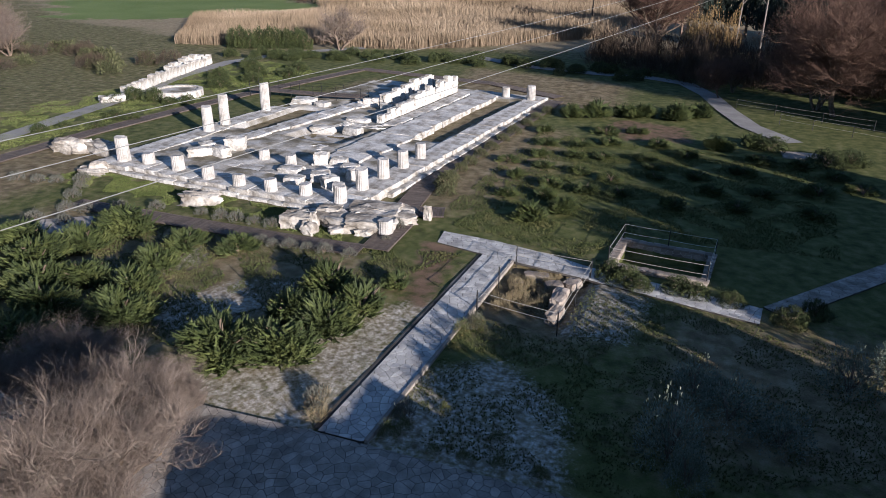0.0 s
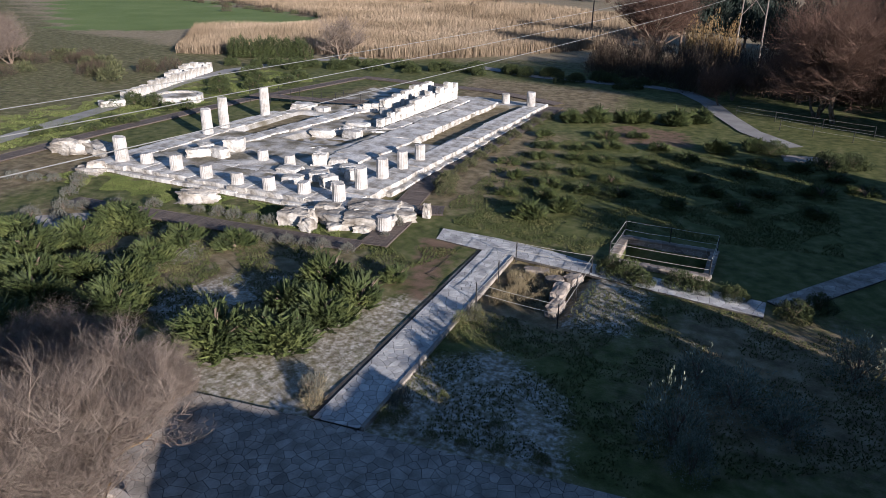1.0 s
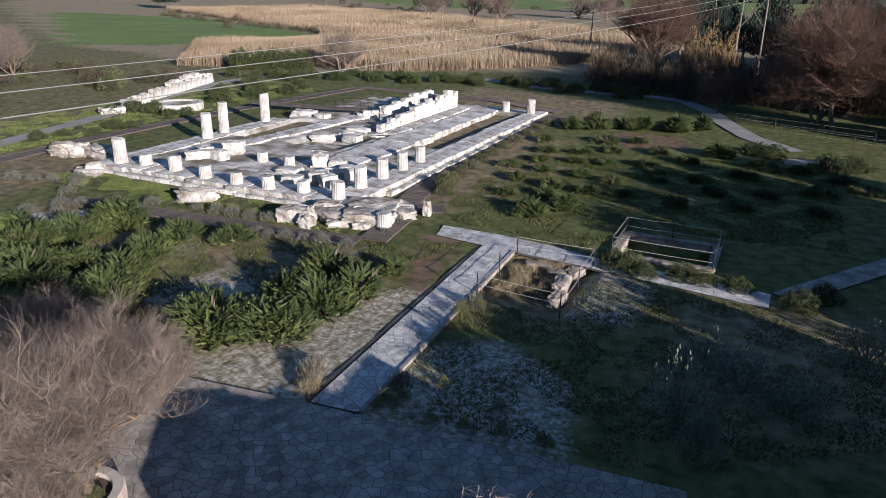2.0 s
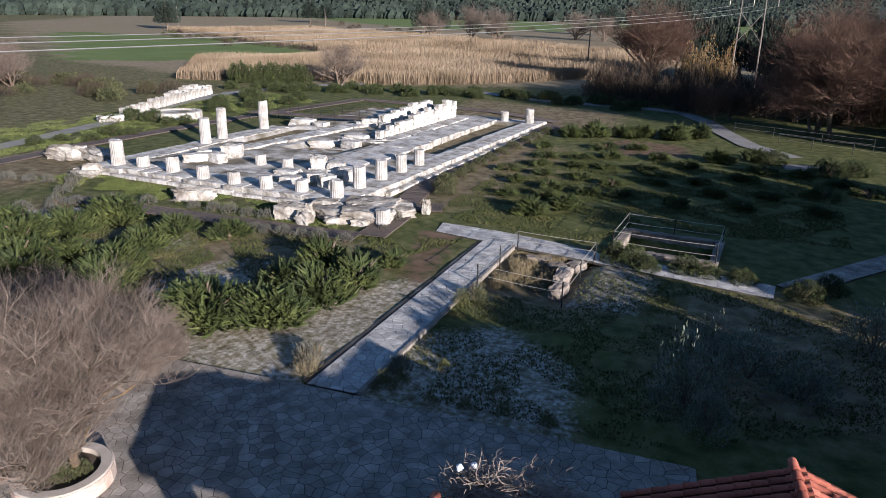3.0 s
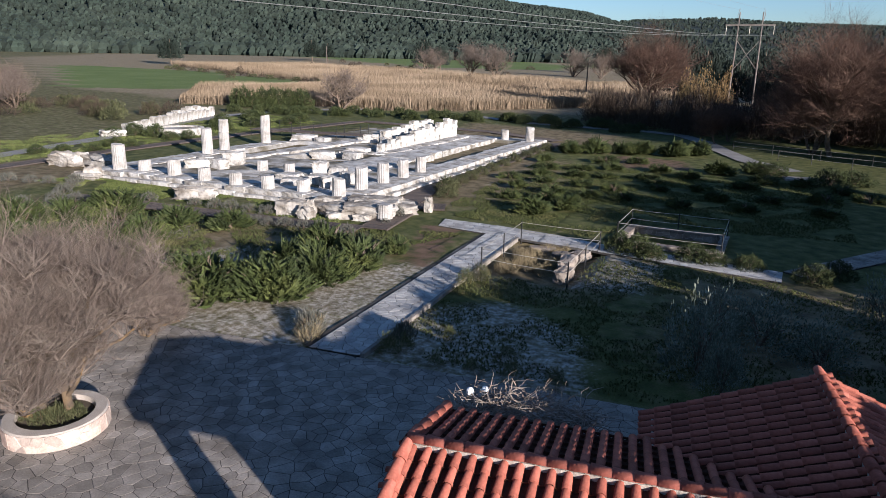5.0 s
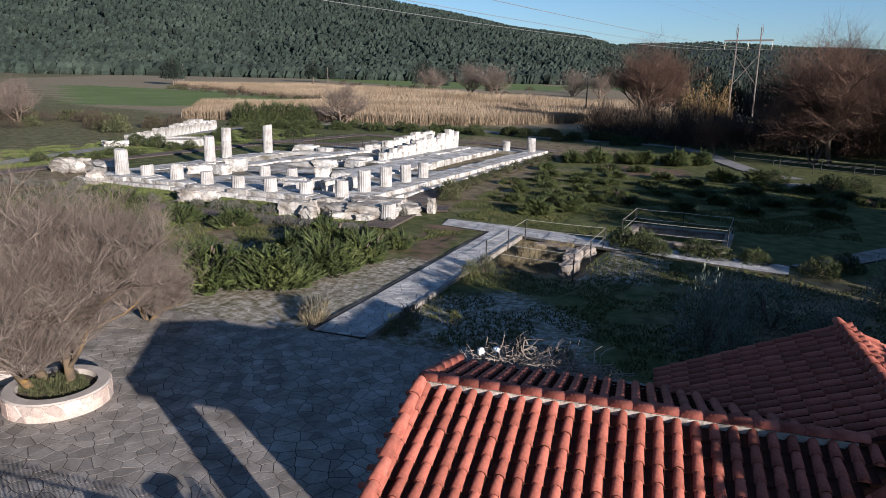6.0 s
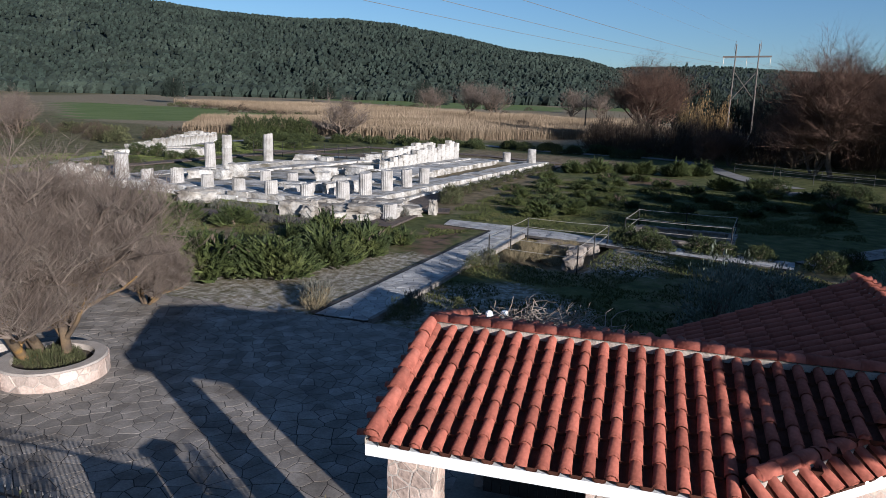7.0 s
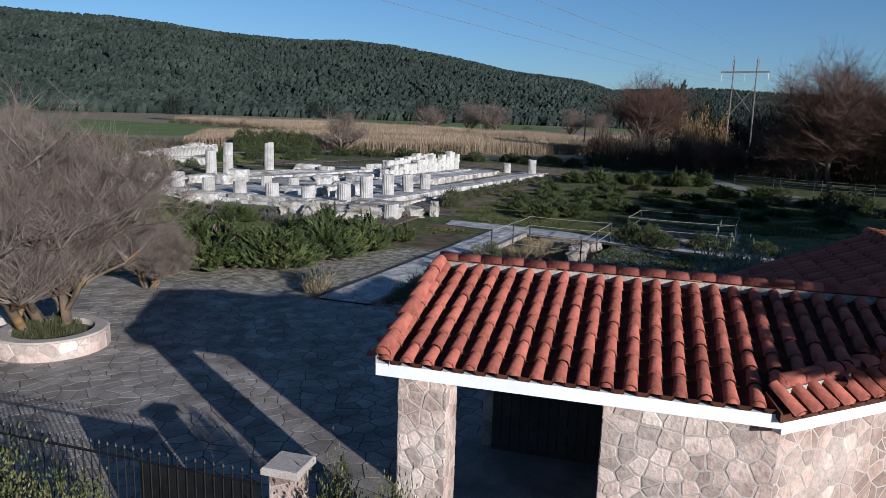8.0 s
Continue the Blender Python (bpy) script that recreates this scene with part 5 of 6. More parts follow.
def branch(ms, twigs, p, d, length, radius, level, r, spread, up, limit, lift=1.0, counts=(8, 8, 7, 7), ends=2, wander=0.16, thin=0.40):
    """Grows one limb and its offspring."""
    k = 4 if level < 2 else (3 if level < 4 else ends)
    path, q, v = [p], p.copy(), d.copy()
    for i in range(k):
        v = (v + Vector((r.gauss(0, wander), r.gauss(0, wander), r.gauss(up * 0.3, wander * 0.65)))).normalized()
        q = q + v * (length / k)
        path.append(q.copy())
    target = twigs if level >= 2 else ms
    tube(target, path, [radius * (1 - 0.55 * i / k) for i in range(k + 1)], 6 if level < 2 else 3, False)
    if level >= limit:
        return
    n = counts[level]
    for i in range(n):
        t = r.uniform(0.3, 1.0)
        j = min(k - 1, int(t * k))
        b = path[j].lerp(path[j + 1], t * k - j)
        w = (v * 0.65 + Vector((r.gauss(0, spread), r.gauss(0, spread), r.gauss(up * (1 if level < 1 else lift), 0.35)))).normalized()
        branch(ms, twigs, b, w, length * r.uniform(0.5, 0.78), radius * (0.50 if level == 0 else thin), level + 1, r, spread, up, limit, lift, counts, ends, wander, thin)


def bare_tree_meshes(seed, trunk, length, radius, stems, limit=4, spread=0.55, up=0.35, lift=1.0, counts=(8, 8, 7, 7), ends=2, wander=0.16, thin=0.40):
    r, wood, twigs = random.Random(seed), Mesh(), Mesh()
    for s in range(stems):
        a = 2 * math.pi * s / stems + r.uniform(-0.4, 0.4)
        lean = 0.15 if stems == 1 else r.uniform(0.35, 0.9)
        d = Vector((math.cos(a) * lean, math.sin(a) * lean, 1)).normalized()
        branch(wood, twigs, Vector((0.12 * math.cos(a) * (stems > 1), 0.12 * math.sin(a) * (stems > 1), trunk * 0 - 0.1)), d, length, radius, 0, r, spread, up, limit, lift, counts, ends, wander, thin)
    return wood, twigs


def bare_tree(name, wood, twigs, m, label, group=""):
    ob = thing(name, label, "tree", group, m=m)
    t = new("trunk", wood)
    t.parent = ob
    c = new("crown", twigs)
    c.parent = ob
    return ob


w, t = bare_tree_meshes(71, 0.5, 2.3, 0.105, 7, 4, 0.85, 0.30, 2.2, (9, 9, 9, 11), 2, 0.22, 0.38)
TAM_W, TAM_T = w.data("trunk", M_PLANTERBARK, True), t.data("crown", M_TWIG)
bare_tree("bare_tree", TAM_W, TAM_T, pose(-2.85, -6.9, 0.32) @ Matrix.Diagonal((1.42, 1.42, 1.12, 1)), "gnarled leafless tree with fine grey twigs in the planter")
bare_tree("bare_tree", TAM_W, TAM_T, pose(-5.4, -1.7, 0, 0, 0, 60) @ Matrix.Diagonal((0.62, 0.62, 0.5, 1)), "small leafless bush of fine grey twigs beside the paving")
bare_tree("bare_tree", TAM_W, TAM_T, pose(-9.6, -3.2, 0, 0, 0, 130) @ Matrix.Diagonal((1.0, 1.0, 0.66, 1)), "leafless tree with a haze of fine grey twigs beside the courtyard")
w, t = bare_tree_meshes(72, 1.5, 6.0, 0.26, 1, 4, 0.78, 0.28, 0.6, (16, 11, 11, 12), 1, 0.18, 0.32)
BIG_W, BIG_T = w.data("trunk", M_BARK, True), t.data("crown", M_REDTWIG)
w, t = bare_tree_meshes(73, 1.5, 4.8, 0.20, 3, 4, 0.75, 0.28, 0.6, (11, 9, 9, 9), 1, 0.18, 0.33)
BIG2_W, BIG2_T = w.data("trunk", M_BARK, True), t.data("crown", M_REDTWIG)
for i, (x, y, s) in enumerate([(18.6, 67.0, 1.2), (17.0, 69.5, 1.0), (24.5, 64.5, 1.25), (-6.8, 101.0, 1.55), (28, 72, 1.3), (7.8, 75.5, 0.5), (6.7, 71.0, 0.42), (22, 82, 1.15), (15.0, 84, 0.8)]):
    a, b = (BIG_W, BIG_T) if i % 2 == 0 else (BIG2_W, BIG2_T)
    bare_tree("large_tree", a, b, pose(x, y, terrain(x, y) - 0.05, 0, 0, 57 * i) @ Matrix.Scale(s, 4), "tall leafless tree with a broad brown twiggy crown", "trees east of the ruins")
w, t = bare_tree_meshes(74, 0.5, 3.0, 0.13, 5, 4, 0.9, 0.18, 2.0, (7, 6, 5, 5), 1)
PALE_W, PALE_T = w.data("trunk", M_BARK, True), t.data("crown", M_TWIG)
for i, (x, y, s) in enumerate([(-52.5, 79.5, 0.95), (-100, 55, 0.8), (-108, 60, 0.9), (-92, 50, 0.7), (-85, 230, 1.6), (-98, 236, 1.7), (-62, 255, 1.5), (-112, 228, 1.4), (-50, 250, 1.3)]):
    bare_tree("pale_tree", PALE_W, PALE_T, pose(x, y, terrain(x, y) - 0.05, 0, 0, 47 * i) @ Matrix.Scale(s * 1.35, 4), "leafless pale grey bushy tree on the plain", "bare trees on the plain")

BRUSH = [leafy_mesh(555 + i, 900, 0.20, 0.9, 0.8, 0.10, 0.2).data("foliage", M_BRUSH) for i in range(2)]
for i in range(70):
    x, y = rng.uniform(-12, 32), rng.uniform(77, 92)
    if y < 80 - x * 0.5:
        y += 14
    plant("brown_thicket", BRUSH, x, y, rng.uniform(2.0, 3.4), rng.uniform(3.2, 6.8), "dense brown leafless thicket under the trees", "bush", "thicket under the large trees", stems=False)
for i in range(30):
    plant("field_bush", BRUSH if i % 3 else FARSHRUBS, -120 + rng.uniform(-90, 100), 150 + rng.uniform(-20, 60) + (i % 5) * 30, rng.uniform(1.5, 3.0), rng.uniform(1.6, 3.0), "rough bush on the reedy plain", "bush", "bushes on the plain", stems=False)
for i in range(18):
    t = i / 17
    plant("field_hedge_bush", BRUSH if i % 2 else FARSHRUBS, -190 + 95 * t, 172 - 34 * t + rng.uniform(-2, 2), rng.uniform(1.4, 2.2), rng.uniform(1.0, 1.8), "low hedge bush between two fields", "bush", "hedge between the fields", stems=False)
M_OCHRE = material("ochre_leaves", [(0.10, 0.062, 0.03), (0.185, 0.125, 0.055), (0.26, 0.18, 0.078)], 0.9, 8, 0.8, 0.0, 0.35, 0.3)
YELLOW = leafy_mesh(556, 6500, 0.045, 1.0, 0.3, 0.6, 0.6).data("foliage", M_OCHRE)
for x, y, r, h in ((1.8, 94, 3.4, 9.0), (4.8, 95, 2.8, 8.4), (-0.4, 96, 2.4, 8.0)):
    plant("autumn_tree", [YELLOW], x, y, r, h, "rounded tree with ochre autumn leaves", "tree", "autumn trees", stems=False)
PINE_C = leafy_mesh(597, 4200, 0.085, 1.0, 0.3, 0.5, 0.9).data("crown", M_PINE)
for x, y, h, w in ((-6.0, 126, 16, 5.5), (-1.0, 130, 13, 5.0), (-228, 208, 13, 6.5), (-130, 258, 15, 6.5), (-124, 262, 12, 5.0), (-243, 330, 14, 7), (-236, 336, 12, 6), (-60, 300, 14, 6), (-90, 240, 8, 4), (13, 112, 11, 5), (19, 108, 12, 5.5), (26, 114, 13, 6), (33, 106, 12, 6), (17, 122, 12, 5.5), (40, 118, 13, 6.5), (24, 128, 13, 6), (10, 126, 10, 4.5), (5, 132, 10, 5), (32, 124, 13, 6), (-14, 190, 12, 6), (-4, 186, 12, 6), (8, 182, 13, 6), (20, 176, 13, 6.5), (30, 150, 13, 6.5), (18, 150, 12, 6)):
    ob = thing("pine_tree", "dark green pine tree on the plain", "tree", "pines on the plain", m=pose(x, y, terrain(x, y), 0, 0, x * 31))
    ms = Mesh()
    tube(ms, [(0, 0, -0.3), (0, 0, h * 0.85)], [0.3, 0.1], 6)
    part("trunk", ms, M_BARK, ob)
    c = new("crown", PINE_C)
    c.parent = ob
    c.location, c.scale = (0, 0, h * 0.2), (w, w, h * 0.8)
# reeds
def reeds(name, poly, count, h, seed, label, mat=M_REED):
    r, ms = random.Random(seed), Mesh()
    xs, ys = [p[0] for p in poly], [p[1] for p in poly]
    made = 0
    while made < count:
        x, y = r.uniform(min(xs), max(xs)), r.uniform(min(ys), max(ys))
        if not inside((x, y), poly):
            continue
        made += 1
        z = terrain(x, y)
        hh = h * r.uniform(0.65, 1.1) * (0.8 + 0.4 * noise.noise(Vector((x * 0.06, y * 0.06, 9))))
        a, w = r.uniform(0, 3.14), r.uniform(0.012, 0.032)
        lx, ly = r.gauss(0, 0.12) * hh, r.gauss(0, 0.12) * hh
        c, s = math.cos(a) * w, math.sin(a) * w
        ms.add([(x - c, y - s, z - 0.1), (x + c, y + s, z - 0.1), (x + c * 1.6 + lx * 0.6, y + s * 1.6 + ly * 0.6, z + hh * 0.7), (x + lx, y + ly, z + hh), (x - c * 1.6 + lx * 0.6, y - s * 1.6 + ly * 0.6, z + hh * 0.7)], [(0, 1, 2, 3, 4)])
    tagged(part(name, ms, mat), label, "reeds", kind="stuff")


reeds("reed_bed", [(-80, 71), (-73, 73), (-71, 78), (-58, 82.5), (-46, 84), (-36, 91), (-24, 107), (-16, 119), (-45, 114), (-80, 127), (-88, 114), (-102, 98)], 85000, 2.7, 81, "dense bed of dry tan reeds behind the site")
reeds("reed_bed_far", [(-88, 126), (-50, 120), (-20, 127), (-8, 150), (-20, 185), (-126, 235), (-190, 255), (-215, 195), (-172, 176), (-102, 141)], 85000, 2.6, 82, "far bed of dry tan reeds on the plain")

# ---------------------------------------------------------------- stone basin
basin = thing("stone_basin", "sunken rectangular basin lined with rubble stone", "basin")
B0, B1, B2, B3 = TANK
for a, b in (((B0 - 0.2, B2 - 0.2), (B1 + 0.2, B2 - 0.2)), ((B1 + 0.2, B2 - 0.4), (B1 + 0.2, B3 + 0.4)), ((B1 + 0.2, B3 + 0.2), (B0 - 0.2, B3 + 0.2)), ((B0 - 0.2, B3 + 0.4), (B0 - 0.2, B2 - 0.4))):
    stone_wall("wall", a, b, -0.8, 0.14, 0.36, basin, 601 + int(a[0] * 3), 0.26, (1, -1), "rubble wall of the basin", 120, M_BASIN)
    v = Vector((b[0] - a[0], b[1] - a[1])).normalized()
    n = max(3, int(math.hypot(b[0] - a[0], b[1] - a[1]) / 0.42))
    for i in range(n):
        t = (i + 0.5) / n
        one = Mesh()
        rock(one, 0, 0, 0, 0.42, 0.44, 0.14, 0.06, 0, 620 + i, 3, 0.85)
        ob = part("coping_stone", one, M_BASIN, basin)
        ob.matrix_basis = pose(a[0] + (b[0] - a[0]) * t, a[1] + (b[1] - a[1]) * t, 0.18 + rng.uniform(-0.02, 0.02), 0, 0, math.degrees(math.atan2(v.y, v.x)) + rng.uniform(-5, 5))


def rope_fence(name, pts, closed, h, label, rails=(0.95, 0.5), slack=0.03, mat=M_GALV, zs=None):
    """Iron posts with two thin sagging rails between them."""
    ob = thing(name, label, "fence")
    n = len(pts)
    for i, (x, y) in enumerate(pts):
        ms = Mesh()
        tube(ms, [(x, y, terrain(x, y) - 0.2), (x, y, terrain(x, y) + h)], 0.032, 6)
        part("post", ms, M_IRON, ob)
    for i in range(n if closed else n - 1):
        (ax, ay), (bx, by) = pts[i], pts[(i + 1) % n]
        for q in rails:
            ms, path = Mesh(), []
            for k in range(7):
                t = k / 6
                x, y = ax + (bx - ax) * t, ay + (by - ay) * t
                path.append((x, y, terrain(x, y) + h * q - slack * 4 * t * (1 - t)))
            tube(ms, path, 0.013, 5)
            part("rail", ms, mat, ob)
    return ob


rope_fence("basin_fence", [(B0 - 0.3, B2 - 0.25), (B1 + 0.3, B2 - 0.25), (B1 + 0.3, B3 + 0.3), ((B0 + B1) / 2, B3 + 0.3), (B0 - 0.3, B3 + 0.3)], True, 1.2, "iron post and rail fence round the stone basin")
rope_fence("pit_fence", [(1.65, 11.2), (1.6, 14.2), (1.5, 17.1), (5.75, 17.15), (5.8, 14.0), (5.85, 10.85)], True, 1.05, "low post and rail fence round a shallow dig")
rope_fence("east_fence", [(13.6, 60.5), (16.6, 59.2), (20.0, 58.0), (24.0, 56.5)], False, 1.1, "thin rail fence under the large trees")
rope_fence("east_fence", [(9.0, 66.0), (13.0, 64.6), (17.5, 63.0), (22.0, 61.5)], False, 1.1, "thin rail fence under the large trees")

for i, (x, y, a, b, c, t) in enumerate([(4.9, 14.2, 0.7, 1.6, 0.6, 5), (5.2, 12.6, 0.6, 1.2, 0.5, -8), (4.2, 15.6, 0.9, 0.6, 0.4, 30), (5.0, 16.3, 1.0, 0.7, 0.4, 70), (3.0, 16.4, 1.3, 0.6, 0.35, 10), (2.3, 15.2, 0.7, 0.5, 0.25, 40)]):
    stone_thing("dug_stone", x, y, -0.42, a, b, c + 0.1, t, 640 + i, "pale squared stone lying in the shallow dig", "stone", M_BASIN, 0.1, 0.8, "stones of the dig")
stone_thing("stone_bench", -4.9, -7.0, 0.0, 1.5, 0.7, 0.5, 20, 660, "low pale stone block beside the planter", "stone block", M_MORTAR, 0.05, 0.93)
slab_l = stone_thing("stone_slab", -26.0, 9.2, -0.05, 3.2, 2.6, 0.22, 40, 661, "flat pale stone paving slab among lavender", "stone slab", M_FLAG, 0.03, 0.96)
stone_thing("stone_slab", 15.8, 48.7, -0.02, 3.2, 2.0, 0.2, 10, 662, "flat pale stone slab on the lawn", "stone slab", M_FLAG, 0.03, 0.96)

# dark strip of soil along the path
ms = Mesh()
ms.add([(-0.14, 0.15, 0.03), (0.15, 0.15, 0.03), (-0.67, 17.3, 0.03), (-0.90, 17.3, 0.03)], [(0, 1, 2, 3)])
tagged(part("border_strip", ms, M_JOINT), "dark soil strip beside the paved path", "border", kind="structure")
kerb = thing("path_kerb", "low pale stone kerb along the path", "kerb")
for i in range(34):
    t = (i + 0.5) / 34
    one = Mesh()
    rock(one, 0, 0, 0, 0.50, 0.16, 0.22, 0.06, 0, 680 + i, 3, 0.88)
    ob = part("kerb_stone", one, M_FLAG, kerb)
    ob.matrix_basis = pose(2.06 - 0.83 * t, 0.3 + 17.0 * t, 0.02, 0, 0, 92.8 + rng.uniform(-3, 3))

# ---------------------------------------------------------------- vine on a trellis
M_VINE = material("vine_shoots", [(0.13, 0.10, 0.078), (0.22, 0.178, 0.142), (0.31, 0.26, 0.215)], 2, 10, 0.9, 0.0, 0.25, 0.2)
vine = thing("vine_trellis", "tangled bare vine heaped on a small dark trellis", "vine", m=pose(9.25, -4.98, 0, 0, 0, 9.7))
for x in (-0.9, 1.1):
    for y in (-0.35, 0.35):
        ms = Mesh()
        tube(ms, [(x, y, 0), (x, y, 2.2)], 0.04, 6)
        part("post", ms, M_DARKPOLE, vine)
for y in (-0.35, 0.0, 0.35):
    ms = Mesh()
    tube(ms, [(-1.0, y, 2.22), (1.3, y, 2.22)], 0.035, 5)
    part("batten", ms, M_DARKPOLE, vine)
tangle, r = Mesh(), random.Random(90)
for i in range(950):
    a = r.uniform(0, 6.28)
    u = r.uniform(-1.25, 1.5)
    hump = math.exp(-((u + 0.15) / 1.0) ** 2) * 0.30 + 0.24
    p = Vector((u, r.gauss(-0.1, 0.38), 2.24 + r.uniform(0, 1) * hump))
    d = Vector((math.cos(a), math.sin(a) * 0.7, r.gauss(0.05, 0.3)))
    path = [p]
    for k in range(4):
        d = (d + Vector((r.gauss(0, 0.55), r.gauss(0, 0.45), r.gauss(-0.08, 0.3)))).normalized()
        p = p + d * r.uniform(0.08, 0.20)
        p.z = max(2.2 - 0.5 * max(0, u - 1.2), p.z)
        path.append(p)
    s = r.uniform(0.006, 0.014)
    tube(tangle, path, [s, s, s * 0.9, s * 0.7, s * 0.4], 3, False)
tagged(part("tangle", tangle, M_VINE, vine), "tangle of bare grey-brown shoots", kind="stuff")
shoots = Mesh()
for i in range(26):
    p = Vector((r.uniform(-0.6, 3.0), r.uniform(-1.6, -0.6), 2.55 - 0.1 * r.random()))
    d = Vector((r.gauss(0.3, 0.6), r.gauss(-0.2, 0.4), r.uniform(0, 0.5)))
    path = [p]
    for k in range(5):
        d = (d + Vector((r.gauss(0, 0.5), r.gauss(0, 0.4), r.gauss(-0.05, 0.3)))).normalized()
        p = p + d * 0.16
        p.z = max(p.z, 3.12 + (-1.0 - p.y) * 0.0 if p.y < -1.9 else 2.5)
        path.append(p)
    tube(shoots, path, [0.008, 0.008, 0.007, 0.006, 0.005, 0.003], 3, False)
part("shoots", shoots, M_VINE, vine, "thin stray shoots")
lamp_mesh = Mesh()
tube(lamp_mesh, [(0, 0, 0), (0, 0, 0.10), (0, 0, 0.20), (0, 0, 0.24)], [0.04, 0.085, 0.075, 0.02], 8)
for i, x in enumerate((-1.12, -0.86)):
    ob = part("lamp_globe", lamp_mesh, M_PLASTER)
    ob.matrix_basis = vine.matrix_basis @ pose(x, 0.30 + 0.15 * i, 2.50, 20, 10 * i, 0)
    tagged(ob, "small white lamp head above the trellis", "lamp", "lamp heads")
    st = Mesh()
    tube(st, [(0, 0, -0.32), (0, 0, 0.02)], 0.014, 5)
    part("stem", st, M_IRON, ob)

board = thing("notice_board", "small blue notice board on a post beside the gatehouse", "sign", m=pose(7.3, -6.0, 0, 0, 0, 12))
ms = Mesh()
tube(ms, [(0, 0, 0), (0, 0, 1.3)], 0.03, 6)
part("post", ms, M_IRON, board)
ms = Mesh()
box(ms, -0.30, 0.30, -0.22, 0.22, -0.015, 0.015, 0, pose(0, 0, 1.35, 35, 0, 0))
part("panel", ms, M_SIGN, board, "blue printed panel")
ms = Mesh()
for a, b, c, d in ((-0.32, 0.32, -0.24, -0.21), (-0.32, 0.32, 0.21, 0.24), (-0.32, -0.29, -0.21, 0.21), (0.29, 0.32, -0.21, 0.21)):
    box(ms, a, b, c, d, -0.02, 0.025, 0, pose(0, 0, 1.35, 35, 0, 0))
part("rim", ms, M_PLASTER, board, "pale rim")

# ---------------------------------------------------------------- power line
pylon = thing("pylon", "wooden H-frame power pylon with a crossarm", "pylon", m=pose(7.3, 101.8, terrain(7.3, 101.8), 0, 0, -3) @ Matrix.Diagonal((0.70, 0.70, 0.85, 1)))
for s in (-1, 1):
    ms = Mesh()
    tube(ms, [(2.6 * s, 0, -0.3), (2.35 * s, 0, 19.6)], [0.20, 0.13], 8)
    part("leg", ms, M_POLE, pylon)
    ms = Mesh()
    tube(ms, [(2.35 * s, 0, 17.4), (2.75 * s, 0, 19.0), (2.45 * s, 0, 20.2)], 0.05, 5)
    part("peak_stay", ms, M_POLE, pylon)
    ms = Mesh()
    tube(ms, [(-2.4 * s, 0, 9.6), (2.4 * s, 0, 14.8)], 0.07, 5)
    part("brace", ms, M_POLE, pylon)
ms = Mesh()
box(ms, -5.0, 5.0, -0.12, 0.12, 17.2, 17.5)
part("crossarm", ms, M_POLE, pylon)
for x in (-4.8, 0, 4.8):
    ms = Mesh()
    tube(ms, [(x, 0, 17.2), (x, 0, 16.4), (x, 0, 15.7)], [0.04, 0.09, 0.05], 6)
    part("insulator", ms, M_GALV, pylon)
for i, (x, zz) in enumerate(((-4.8, 15.7), (0.0, 15.7), (4.8, 15.7), (-2.4, 20.0), (2.4, 20.0))):
    a = pylon.matrix_basis @ Vector((x, 0, zz))
    b = Vector((-17.7 + 0.7 * x, -160.0, 0.85 * zz + 2.2))
    ms, path = Mesh(), []
    sag = 3.5 if i < 3 else 3.0
    for k in range(61):
        t = k / 60
        p = a.lerp(b, t)
        p.z -= sag * 4 * t * (1 - t)
        path.append(p)
    tube(ms, path, 0.013 if i < 3 else 0.008, 4)
    tagged(part("power_line", ms, M_WIRE), "thin sagging pale overhead power wire", "wire", "overhead wires")
copy_thing(pylon, pose(-17.7, -160.0, 1.0, 0, 0, -5))
pole = thing("utility_pole", "dark wooden utility pole among the reeds", "pole", m=pose(-26.0, 135.7, terrain(-26, 135.7)))
ms = Mesh()
tube(ms, [(0, 0, -0.3), (0.1, 0, 8.2)], [0.17, 0.11], 8)
part("shaft", ms, M_DARKPOLE, pole)
ms = Mesh()
tube(ms, [(-0.6, 0, 7.9), (0.6, 0, 7.9)], 0.05, 5)
part("crossarm", ms, M_DARKPOLE, pole)
for x, y, h in ((-250, 235, 9), (-190, 270, 9), (-120, 300, 9)):
    ob = thing("utility_pole", "distant grey utility pole on the plain", "pole", "distant poles", m=pose(x, y, terrain(x, y)))
    ms = Mesh()
    tube(ms, [(0, 0, -0.3), (0, 0, h)], [0.16, 0.1], 6)
    part("shaft", ms, M_POLE, ob)

# bridge with railings over the temple's west side
boardwalk("bridge_deck", [(-42.4, 46.6), (-34, 47.6), (-28.6, 49.0)], 1.5, "dark raised boardwalk bridge into the temple", 0.75)
for s in (-0.8, 0.8):
    rope_fence("bridge_railing", [(-42.2, 46.6 + s), (-39.5, 46.9 + s), (-36.8, 47.25 + s), (-34, 47.6 + s), (-31.4, 48.3 + s), (-28.6, 49.0 + s)], False, 1.75, "dark iron railing of the boardwalk bridge", (0.99, 0.72), 0.0, M_IRON)

# ---------------------------------------------------------------- olive bushes, planter plants, gate shrubs
for x, y, r, h in [(11.9, 4.4, 1.5, 3.1), (12.7, 3.2, 0.9, 2.2), (13.6, 7.6, 1.6, 2.3), (15.4, 6.8, 1.2, 1.9), (17.8, 11.7, 1.3, 2.5), (12.2, 8.6, 1.2, 2.1), (19.5, 13.5, 1.2, 2.2)]:
    plant("olive_bush", OLIVES, x, y, r, h * 0.92, "silvery olive bush with small pale leaves", "bush", "olive bushes on the shaded lawn")
TUFTS = [leafy_mesh(570 + i, 1500, 0.26, 1.1, 1.6, 0.13, 0.2).data("foliage", M_SHRUB) for i in range(2)]
